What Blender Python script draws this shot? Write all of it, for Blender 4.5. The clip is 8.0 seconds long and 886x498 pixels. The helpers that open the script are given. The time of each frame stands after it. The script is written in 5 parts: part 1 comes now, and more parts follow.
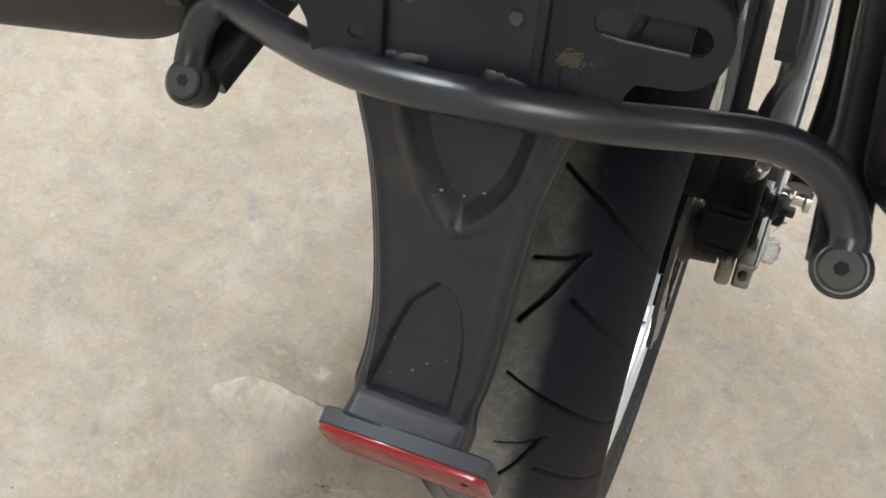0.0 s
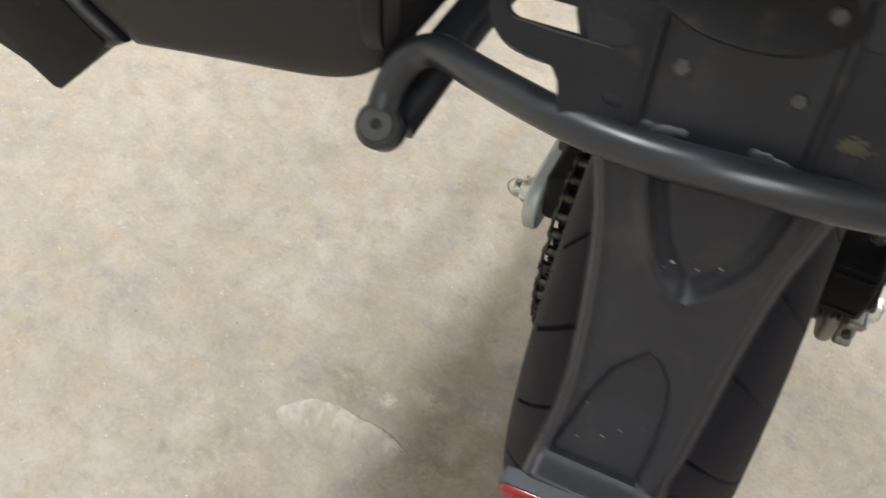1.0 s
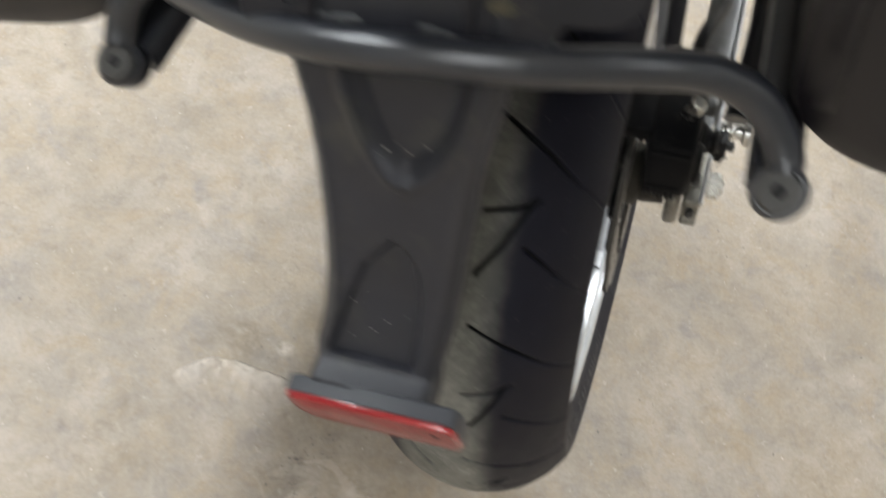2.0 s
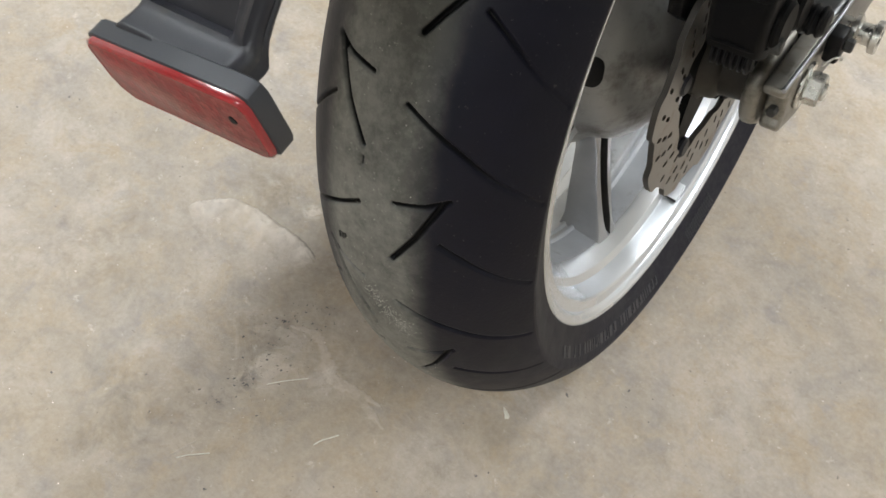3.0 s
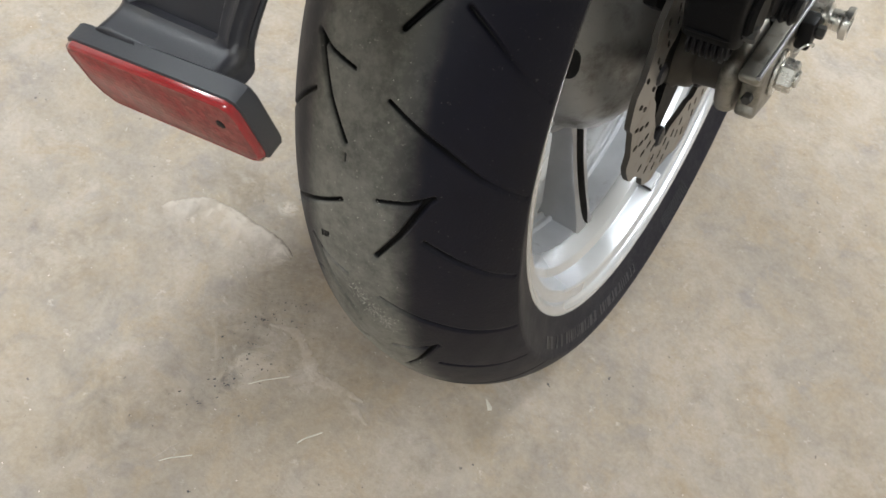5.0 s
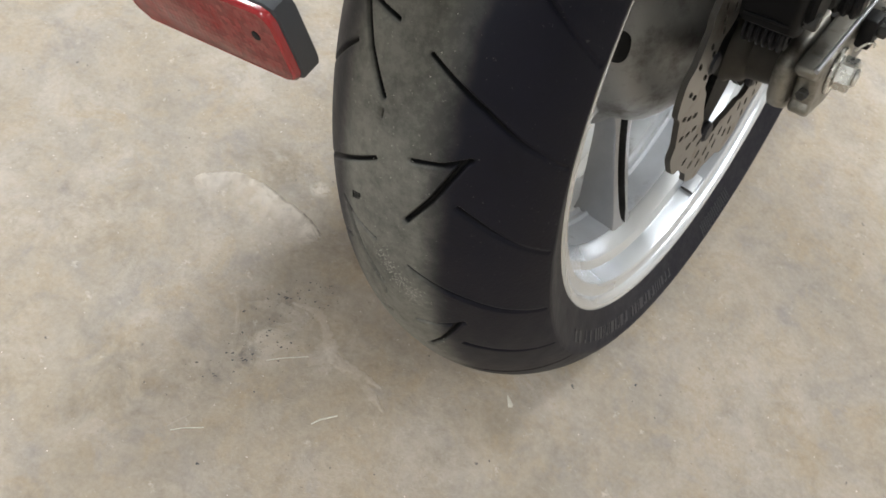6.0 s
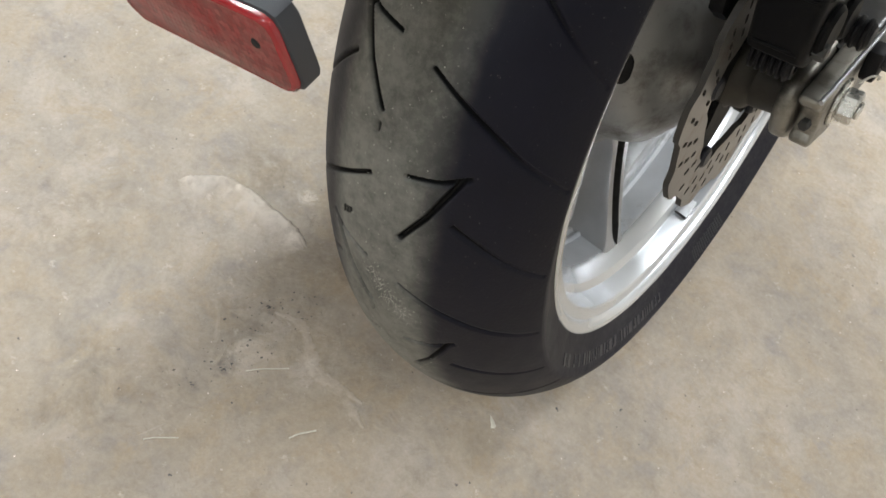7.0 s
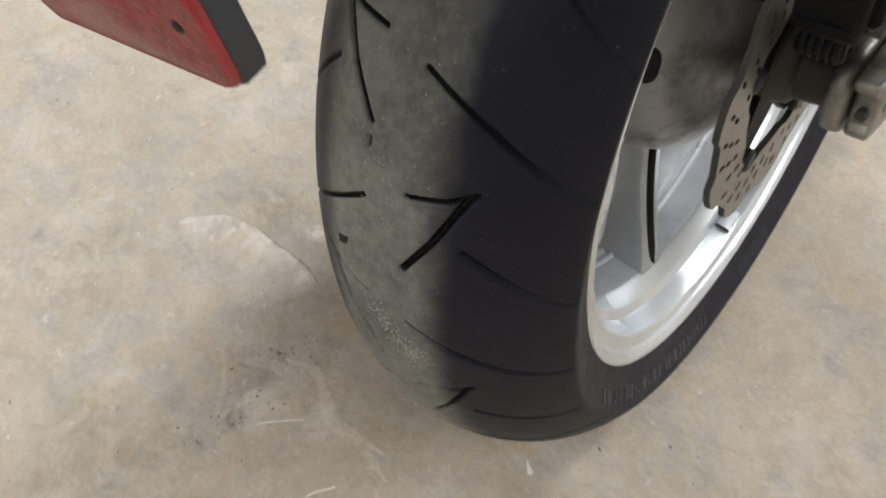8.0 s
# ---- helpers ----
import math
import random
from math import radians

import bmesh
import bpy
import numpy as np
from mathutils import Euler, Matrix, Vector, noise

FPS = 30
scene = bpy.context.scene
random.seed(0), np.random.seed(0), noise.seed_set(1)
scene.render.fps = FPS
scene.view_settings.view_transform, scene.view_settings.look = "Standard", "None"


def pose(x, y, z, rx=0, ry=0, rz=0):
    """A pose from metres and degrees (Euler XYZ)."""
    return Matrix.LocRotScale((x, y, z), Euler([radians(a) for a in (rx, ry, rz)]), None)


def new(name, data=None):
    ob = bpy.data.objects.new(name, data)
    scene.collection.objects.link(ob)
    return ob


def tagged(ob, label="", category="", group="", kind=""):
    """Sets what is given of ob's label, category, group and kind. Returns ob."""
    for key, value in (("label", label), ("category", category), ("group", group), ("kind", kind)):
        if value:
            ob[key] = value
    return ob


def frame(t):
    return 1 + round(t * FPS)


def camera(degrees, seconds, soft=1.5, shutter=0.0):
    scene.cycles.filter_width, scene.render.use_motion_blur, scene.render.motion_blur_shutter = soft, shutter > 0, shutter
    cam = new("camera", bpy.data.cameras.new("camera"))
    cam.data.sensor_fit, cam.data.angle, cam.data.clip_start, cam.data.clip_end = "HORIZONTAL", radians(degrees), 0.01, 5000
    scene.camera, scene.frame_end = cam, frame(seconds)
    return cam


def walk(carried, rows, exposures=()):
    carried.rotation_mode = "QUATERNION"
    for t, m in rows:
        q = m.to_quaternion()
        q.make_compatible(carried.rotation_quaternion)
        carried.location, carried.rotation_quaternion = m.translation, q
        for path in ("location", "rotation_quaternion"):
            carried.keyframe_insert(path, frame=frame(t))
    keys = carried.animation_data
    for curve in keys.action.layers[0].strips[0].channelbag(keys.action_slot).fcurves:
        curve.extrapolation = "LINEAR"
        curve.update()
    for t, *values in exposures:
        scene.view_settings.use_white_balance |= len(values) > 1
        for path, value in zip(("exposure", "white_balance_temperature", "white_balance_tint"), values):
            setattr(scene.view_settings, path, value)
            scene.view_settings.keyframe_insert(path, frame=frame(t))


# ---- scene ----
cam = camera(52.74, 8.0, soft=1.6, shutter=0.5)
PATH = [
    (0.0, pose(-0.0117, -0.5854, 0.9270, 36.31, -9.34, 24.31)),
    (0.2, pose(-0.0149, -0.5908, 0.9185, 35.96, -9.80, 24.73)),
    (0.3, pose(-0.0209, -0.5993, 0.9140, 35.01, -9.92, 24.06)),
    (0.5, pose(-0.0448, -0.6070, 0.9072, 34.00, -10.68, 25.89)),
    (0.7, pose(-0.0727, -0.6072, 0.9170, 35.84, -11.62, 26.32)),
    (0.8, pose(-0.0843, -0.6026, 0.9156, 36.40, -11.38, 26.28)),
    (1.0, pose(-0.1112, -0.6061, 0.9152, 36.51, -11.90, 26.65)),
    (1.2, pose(-0.1385, -0.6030, 0.9185, 36.62, -12.12, 26.45)),
    (1.3, pose(-0.1464, -0.5986, 0.9239, 36.59, -12.27, 25.58)),
    (1.5, pose(-0.1356, -0.5955, 0.9329, 35.30, -12.25, 21.80)),
    (1.7, pose(-0.1013, -0.5943, 0.9431, 35.27, -11.17, 18.68)),
    (2.0, pose(-0.0085, -0.5911, 0.9283, 35.08, -8.75, 18.37)),
    (2.2, pose(0.0609, -0.5877, 0.8826, 34.92, -8.44, 23.55)),
    (3.3, pose(0.1572, -0.5466, 0.7700, 33.40, -6.93, 36.65)),
    (3.5, pose(0.1609, -0.5417, 0.7684, 33.47, -6.61, 36.31)),
    (4.0, pose(0.1674, -0.5321, 0.7687, 33.38, -5.85, 35.63)),
    (4.2, pose(0.1711, -0.5318, 0.7711, 33.67, -5.39, 35.98)),
    (5.3, pose(0.1344, -0.5657, 0.7784, 33.59, -9.10, 33.23)),
    (5.5, pose(0.1332, -0.5651, 0.7713, 34.76, -8.44, 33.91)),
    (5.7, pose(0.1419, -0.5717, 0.7580, 34.28, -8.63, 35.93)),
    (5.8, pose(0.1502, -0.5749, 0.7546, 33.99, -8.85, 37.07)),
    (6.0, pose(0.1541, -0.5688, 0.7461, 33.80, -9.07, 38.29)),
    (6.2, pose(0.1571, -0.5683, 0.7518, 34.10, -8.93, 39.31)),
    (6.5, pose(0.1568, -0.5677, 0.7427, 33.84, -9.56, 39.90)),
    (7.0, pose(0.1420, -0.5610, 0.7357, 34.10, -11.38, 39.66)),
    (7.2, pose(0.1372, -0.5556, 0.7323, 34.06, -11.38, 39.28)),
    (7.5, pose(0.1281, -0.5464, 0.7206, 33.75, -11.19, 38.96)),
    (7.7, pose(0.1336, -0.5389, 0.7197, 34.12, -10.14, 38.96)),
    (8.0, pose(0.1355, -0.5190, 0.6823, 36.45, -7.79, 38.22)),

]
walk(cam, PATH)

# ------------------------------------------------------------------ light
LEAN, HUB_Z, TYRE_R = 11.95, 0.3086, 0.315

world = bpy.data.worlds.new("workshop_air")
scene.world = world
world.use_nodes = True
world.node_tree.nodes["Background"].inputs[0].default_value = (0.9, 0.95, 1.0, 1)
world.node_tree.nodes["Background"].inputs[1].default_value = 0.05
scene.view_settings.exposure = 0.0
LAMPS = [(-2.25, 0.35, 132), (2.1, 0.45, 48), (0.8, 2.5, 62), (-0.2, -2.6, 32)]   # ceiling battens: x, y, watts
CEIL = 3.0


# ------------------------------------------------------------------ materials
def mat(name, base, rough=0.5, metal=0.0, vary=0.25, scale=40.0, bump=0.0, bump_scale=300.0, spec=0.5, coat=0.0, dirt=None, dirt_scale=12.0, dirt_at=0.62, uneven=0.12):
    """Principled surface: two scales of colour variation, uneven gloss, fine relief and, if given, patches of dirt."""
    m = bpy.data.materials.new(name)
    m.use_nodes = True
    nt = m.node_tree
    b = nt.nodes["Principled BSDF"]
    tc = nt.nodes.new("ShaderNodeTexCoord")

    def noise_node(s, detail=6.0, r=0.6):
        n = nt.nodes.new("ShaderNodeTexNoise")
        n.inputs["Scale"].default_value, n.inputs["Detail"].default_value, n.inputs["Roughness"].default_value = s, detail, r
        nt.links.new(tc.outputs["Object"], n.inputs["Vector"])
        return n

    n1, n2 = noise_node(scale), noise_node(scale * 0.12, 4.0)
    add = nt.nodes.new("ShaderNodeMath")
    add.operation = "ADD"
    nt.links.new(n1.outputs[0], add.inputs[0])
    nt.links.new(n2.outputs[0], add.inputs[1])
    ramp = nt.nodes.new("ShaderNodeMapRange")
    ramp.inputs["From Min"].default_value, ramp.inputs["From Max"].default_value = 0.6, 1.4
    ramp.inputs["To Min"].default_value, ramp.inputs["To Max"].default_value = 1 - vary, 1 + vary
    nt.links.new(add.outputs[0], ramp.inputs[0])
    mul = nt.nodes.new("ShaderNodeVectorMath")
    mul.operation = "SCALE"
    mul.inputs[0].default_value = base
    nt.links.new(ramp.outputs[0], mul.inputs["Scale"])
    colour = mul.outputs[0]
    if dirt:
        n3 = noise_node(dirt_scale, 8.0, 0.7)
        mr = nt.nodes.new("ShaderNodeMapRange")
        mr.inputs["From Min"].default_value, mr.inputs["From Max"].default_value = dirt_at - 0.1, dirt_at + 0.12
        nt.links.new(n3.outputs[0], mr.inputs[0])
        mx = nt.nodes.new("ShaderNodeMix")
        mx.data_type = "RGBA"
        nt.links.new(mr.outputs[0], mx.inputs[0])
        nt.links.new(colour, mx.inputs[6])
        mx.inputs[7].default_value = (*dirt, 1)
        colour = mx.outputs[2]
    nt.links.new(colour, b.inputs["Base Color"])
    rr = nt.nodes.new("ShaderNodeMapRange")
    rr.inputs["To Min"].default_value, rr.inputs["To Max"].default_value = max(rough - uneven, 0.03), min(rough + uneven, 1)
    nt.links.new(n1.outputs[0], rr.inputs[0])
    nt.links.new(rr.outputs[0], b.inputs["Roughness"])
    b.inputs["Metallic"].default_value = metal
    b.inputs["Specular IOR Level"].default_value = spec
    b.inputs["Coat Weight"].default_value = coat
    if bump:
        nb = noise_node(bump_scale, 3.0)
        bp = nt.nodes.new("ShaderNodeBump")
        bp.inputs["Strength"].default_value, bp.inputs["Distance"].default_value = 0.5, bump
        nt.links.new(nb.outputs[0], bp.inputs["Height"])
        nt.links.new(bp.outputs[0], b.inputs["Normal"])
    return m


def glow(name, colour, strength):
    m = bpy.data.materials.new(name)
    m.use_nodes = True
    b = m.node_tree.nodes["Principled BSDF"]
    b.inputs["Base Color"].default_value = (0.8, 0.8, 0.8, 1)
    b.inputs["Emission Color"].default_value = (*colour, 1)
    b.inputs["Emission Strength"].default_value = strength
    return m


def concrete_material(name="concrete", chalk=0.0, proud=0.004):
    """Old power-trowelled concrete: warm grey, cloudy, with paler and browner patches, pits and specks."""
    m = bpy.data.materials.new(name)
    m.use_nodes = True
    nt = m.node_tree
    b = nt.nodes["Principled BSDF"]
    tc = nt.nodes.new("ShaderNodeTexCoord")

    def tex(s, detail, r, dist=0.0, off=0.0):
        mp = nt.nodes.new("ShaderNodeMapping")
        mp.inputs["Location"].default_value = (off, off * 1.7, 0)
        nt.links.new(tc.outputs["Object"], mp.inputs["Vector"])
        n = nt.nodes.new("ShaderNodeTexNoise")
        n.inputs["Scale"].default_value, n.inputs["Detail"].default_value = s, detail
        n.inputs["Roughness"].default_value, n.inputs["Distortion"].default_value = r, dist
        nt.links.new(mp.outputs[0], n.inputs["Vector"])
        return n.outputs[0]

    def span(v, a, z):
        n = nt.nodes.new("ShaderNodeMapRange")
        n.inputs["From Min"].default_value, n.inputs["From Max"].default_value = a, z
        nt.links.new(v, n.inputs[0])
        return n.outputs[0]

    def mix(fac, a, c, mode="MIX"):
        n = nt.nodes.new("ShaderNodeMix")
        n.data_type, n.blend_type = "RGBA", mode
        for k, v in ((0, fac), (6, a), (7, c)):
            if hasattr(v, "is_linked"):
                nt.links.new(v, n.inputs[k])
            else:
                n.inputs[k].default_value = v
        return n.outputs[2]

    cloud = span(tex(6.5, 7, 0.66, 0.9), 0.39, 0.61)
    warm = span(tex(7.0, 7, 0.70, 0.6, 3.1), 0.40, 0.62)
    grey = span(tex(11.0, 6, 0.65, 0.7, 12.3), 0.50, 0.68)
    mottle = span(tex(25, 8, 0.76, 0.25, 7.0), 0.41, 0.60)
    fine = span(tex(190, 5, 0.7, 0.0, 1.0), 0.25, 0.75)
    c = mix(cloud, (0.262, 0.238, 0.192, 1), (0.480, 0.450, 0.385, 1))
    c = mix(warm, c, (0.365, 0.310, 0.212, 1))
    c = mix(grey, c, (0.268, 0.256, 0.240, 1))
    ochre = span(tex(19.0, 7, 0.72, 0.5, 14.7), 0.48, 0.62)
    c = mix(ochre, c, (0.385, 0.315, 0.200, 1))
    lilac = span(tex(23.0, 7, 0.72, 0.5, 41.3), 0.57, 0.74)
    c = mix(lilac, c, (0.275, 0.262, 0.255, 1))
    worn = span(tex(36.0, 8, 0.74, 0.4, 52.9), 0.53, 0.70)
    c = mix(worn, c, (0.262, 0.228, 0.165, 1))
    f = nt.nodes.new("ShaderNodeMath")
    f.operation = "MULTIPLY"
    f.inputs[1].default_value = 0.55
    nt.links.new(mottle, f.inputs[0])
    c = mix(f.outputs[0], c, mix(cloud, (0.405, 0.374, 0.308, 1), (0.545, 0.512, 0.440, 1)))
    c = mix(0.30, c, mix(fine, (0.25, 0.232, 0.20, 1), (0.54, 0.515, 0.465, 1)))
    pale = span(tex(58, 8, 0.76, 0.0, 5.0), 0.60, 0.74)
    c = mix(pale, c, (0.620, 0.595, 0.535, 1))
    dark = span(tex(120, 3, 0.6, 0.0, 9.0), 0.70, 0.75)
    c = mix(dark, c, (0.16, 0.15, 0.14, 1))
    glint = span(tex(260, 1, 0.5, 0.0, 21.0), 0.785, 0.80)
    c = mix(glint, c, (0.86, 0.83, 0.77, 1))
    # oily smudges, darker tan patches and lime blooms in the slab beside the wheel
    oil, tan, lime = (0.105, 0.105, 0.108, 1), (0.200, 0.165, 0.115, 1), (0.66, 0.64, 0.58, 1)
    for x, y, wide, deep, tint in ((-0.140, -0.285, 0.055, 0.60, lime), (-0.070, -0.262, 0.035, 0.45, lime), (-0.124, -0.316, 0.016, 0.55, oil), (-0.130, -0.345, 0.014, 0.40, oil), (-0.137, -0.252, 0.012, 0.40, oil), (-0.150, -0.272, 0.030, 0.25, oil), (-0.209, -0.395, 0.050, 0.28, oil), (-0.165, -0.400, 0.040, 0.25, oil), (-0.190, -0.447, 0.035, 0.25, oil), (-0.235, -0.150, 0.050, 0.22, oil),
                                   (-0.255, -0.132, 0.050, 0.55, tan), (-0.125, -0.150, 0.060, 0.55, tan), (-0.305, -0.145, 0.032, 0.45, tan), (-0.330, -0.300, 0.070, 0.40, tan),
                                   (-0.205, -0.131, 0.0120, 0.7, lime), (-0.162, -0.095, 0.032, 0.55, lime), (-0.093, -0.085, 0.020, 0.55, lime), (-0.202, -0.129, 0.010, 0.8, lime), (-0.175, -0.178, 0.018, 0.6, lime)):
        mp = nt.nodes.new("ShaderNodeMapping")
        mp.vector_type = "POINT"
        mp.inputs["Location"].default_value = (-x / wide, -y / wide, 0)
        mp.inputs["Scale"].default_value = (1 / wide, 1 / wide, 0)
        nt.links.new(tc.outputs["Object"], mp.inputs["Vector"])
        g = nt.nodes.new("ShaderNodeTexGradient")
        g.gradient_type = "SPHERICAL"
        nt.links.new(mp.outputs[0], g.inputs["Vector"])
        k = nt.nodes.new("ShaderNodeMath")
        k.operation = "MULTIPLY"
        nt.links.new(g.outputs["Fac"], k.inputs[0])
        nt.links.new(span(tex(70 if wide < 0.03 else 25, 6, 0.7, 0.8, 31.0 + x * 50), 0.44, 0.62), k.inputs[1])
        k2 = nt.nodes.new("ShaderNodeMath")
        k2.operation, k2.use_clamp = "MULTIPLY", True
        k2.inputs[1].default_value = deep * 1.6
        nt.links.new(k.outputs[0], k2.inputs[0])
        c = mix(k2.outputs[0], c, tint)
    if chalk:                                            # mortar whitens where it stands proud and rubbed
        sp = nt.nodes.new("ShaderNodeSeparateXYZ")
        nt.links.new(tc.outputs["Object"], sp.inputs[0])
        k = nt.nodes.new("ShaderNodeMapRange")
        k.inputs["From Min"].default_value, k.inputs["From Max"].default_value = 0.0, proud
        k.inputs["To Max"].default_value = chalk
        nt.links.new(sp.outputs[2], k.inputs[0])
        k2 = nt.nodes.new("ShaderNodeMath")
        k2.operation = "MULTIPLY"
        nt.links.new(k.outputs[0], k2.inputs[0])
        nt.links.new(span(tex(45, 6, 0.7, 0.3, 17.0), 0.24, 0.50), k2.inputs[1])
        c = mix(k2.outputs[0], c, (0.66, 0.635, 0.57, 1))
    c = mix(1.0, c, (1.08, 1.0, 0.985, 1), "MULTIPLY")
    nt.links.new(c, b.inputs["Base Color"])
    r = nt.nodes.new("ShaderNodeMapRange")
    r.inputs["To Min"].default_value, r.inputs["To Max"].default_value = 0.42, 0.72
    nt.links.new(cloud, r.inputs[0])
    nt.links.new(r.outputs[0], b.inputs["Roughness"])
    b.inputs["Specular IOR Level"].default_value = 0.4
    bp = nt.nodes.new("ShaderNodeBump")
    bp.inputs["Strength"].default_value, bp.inputs["Distance"].default_value = 0.35, 0.002
    nt.links.new(mottle, bp.inputs["Height"])
    bp2 = nt.nodes.new("ShaderNodeBump")
    bp2.inputs["Strength"].default_value, bp2.inputs["Distance"].default_value = 0.3, 0.0006
    nt.links.new(fine, bp2.inputs["Height"])
    nt.links.new(bp.outputs[0], bp2.inputs["Normal"])
    nt.links.new(bp2.outputs[0], b.inputs["Normal"])
    return m


def tyre_material():
    """Black rubber, with a dust-grey worn band in the middle of the tread, scuffs and pale grit."""
    m = mat("tyre_rubber", (0.0082, 0.0082, 0.0158), 0.52, vary=0.2, scale=60, bump=0.0004, bump_scale=500, spec=0.22)
    nt = m.node_tree
    b = nt.nodes["Principled BSDF"]
    old = b.inputs["Base Color"].links[0].from_socket
    tc = nt.nodes.new("ShaderNodeTexCoord")
    sep = nt.nodes.new("ShaderNodeSeparateXYZ")
    nt.links.new(tc.outputs["Object"], sep.inputs[0])
    wob = nt.nodes.new("ShaderNodeTexNoise")
    wob.inputs["Scale"].default_value, wob.inputs["Detail"].default_value = 45, 6
    nt.links.new(tc.outputs["Object"], wob.inputs["Vector"])

    def math_node(op, a, c, clamp=False):
        n = nt.nodes.new("ShaderNodeMath")
        n.operation, n.use_clamp = op, clamp
        for k, v in enumerate((a, c)):
            if hasattr(v, "is_linked"):
                nt.links.new(v, n.inputs[k])
            else:
                n.inputs[k].default_value = v
        return n.outputs[0]

    off = math_node("ABSOLUTE", math_node("ADD", sep.outputs[0], 0.0045), 0)
    off = math_node("ADD", off, math_node("MULTIPLY", math_node("SUBTRACT", wob.outputs[0], 0.5), 0.010))
    band = nt.nodes.new("ShaderNodeMapRange")
    band.interpolation_type = "SMOOTHSTEP"
    band.inputs["From Min"].default_value, band.inputs["From Max"].default_value = 0.0210, 0.0440
    band.inputs["To Min"].default_value, band.inputs["To Max"].default_value = 1, 0
    nt.links.new(off, band.inputs[0])
    cl = nt.nodes.new("ShaderNodeTexNoise")
    cl.inputs["Scale"].default_value, cl.inputs["Detail"].default_value, cl.inputs["Roughness"].default_value = 22, 8, 0.65
    nt.links.new(tc.outputs["Object"], cl.inputs["Vector"])
    dust = nt.nodes.new("ShaderNodeMix")
    dust.data_type = "RGBA"
    dust.inputs[6].default_value, dust.inputs[7].default_value = (0.128, 0.128, 0.117, 1), (0.240, 0.236, 0.215, 1)
    fleck = nt.nodes.new("ShaderNodeTexNoise")
    fleck.inputs["Scale"].default_value, fleck.inputs["Detail"].default_value, fleck.inputs["Roughness"].default_value = 130, 6, 0.75
    nt.links.new(tc.outputs["Object"], fleck.inputs["Vector"])
    even = nt.nodes.new("ShaderNodeMapRange")
    even.inputs["From Min"].default_value, even.inputs["From Max"].default_value = 0.84, 1.16
    nt.links.new(math_node("ADD", cl.outputs[0], fleck.outputs[0]), even.inputs[0])
    nt.links.new(even.outputs[0], dust.inputs[0])
    rz = math_node("SUBTRACT", sep.outputs[2], TYRE_R)
    ring = math_node("SUBTRACT", math_node("SQRT", math_node("ADD", math_node("MULTIPLY", sep.outputs[1], sep.outputs[1]), math_node("MULTIPLY", rz, rz)), 0), 0.225)
    flat = math_node("MULTIPLY", sep.outputs[0], 0.09 / 0.0915)
    high = math_node("SQRT", math_node("ADD", math_node("MULTIPLY", ring, ring), math_node("MULTIPLY", flat, flat)), 0)
    skin = nt.nodes.new("ShaderNodeMapRange")          # dust lies on the tread, not in its grooves
    skin.inputs["From Min"].default_value, skin.inputs["From Max"].default_value = 0.0872, 0.0888
    nt.links.new(high, skin.inputs[0])
    mx = nt.nodes.new("ShaderNodeMix")
    mx.data_type = "RGBA"
    nt.links.new(math_node("MULTIPLY", math_node("MULTIPLY", band.outputs[0], 0.92), skin.outputs[0]), mx.inputs[0])
    nt.links.new(old, mx.inputs[6])
    nt.links.new(dust.outputs[2], mx.inputs[7])
    grit = nt.nodes.new("ShaderNodeTexNoise")
    grit.inputs["Scale"].default_value, grit.inputs["Detail"].default_value = 420, 2
    nt.links.new(tc.outputs["Object"], grit.inputs["Vector"])
    gm = nt.nodes.new("ShaderNodeMapRange")
    gm.inputs["From Min"].default_value, gm.inputs["From Max"].default_value = 0.70, 0.76
    nt.links.new(grit.outputs[0], gm.inputs[0])
    mx2 = nt.nodes.new("ShaderNodeMix")
    mx2.data_type = "RGBA"
    nt.links.new(math_node("MULTIPLY", gm.outputs[0], math_node("ADD", math_node("MULTIPLY", band.outputs[0], 0.6), 0.12)), mx2.inputs[0])
    nt.links.new(mx.outputs[2], mx2.inputs[6])
    mx2.inputs[7].default_value = (0.36, 0.35, 0.32, 1)
    lower = nt.nodes.new("ShaderNodeMapRange")          # road dust on the lower sidewall
    lower.inputs["From Min"].default_value, lower.inputs["From Max"].default_value = 0.042, 0.030
    lower.inputs["To Max"].default_value = 0.22
    nt.links.new(ring, lower.inputs[0])
    mxs = nt.nodes.new("ShaderNodeMix")
    mxs.data_type = "RGBA"
    nt.links.new(math_node("MULTIPLY", lower.outputs[0], even.outputs[0]), mxs.inputs[0])
    nt.links.new(mx2.outputs[2], mxs.inputs[6])
    mxs.inputs[7].default_value = (0.075, 0.072, 0.070, 1)
    mx3 = nt.nodes.new("ShaderNodeMix")                 # near-black painted into the crown's grooves for their shade
    mx3.data_type = "RGBA"
    crown = nt.nodes.new("ShaderNodeMapRange")
    crown.inputs["From Min"].default_value, crown.inputs["From Max"].default_value = 0.045, 0.049
    nt.links.new(ring, crown.inputs[0])
    low = math_node("MULTIPLY", math_node("SUBTRACT", 1.0, skin.outputs[0]), crown.outputs[0])
    nt.links.new(low, mx3.inputs[0])
    nt.links.new(mxs.outputs[2], mx3.inputs[6])
    mx3.inputs[7].default_value = (0.0045, 0.0045, 0.005, 1)
    nt.links.new(mx3.outputs[2], b.inputs["Base Color"])
    return m


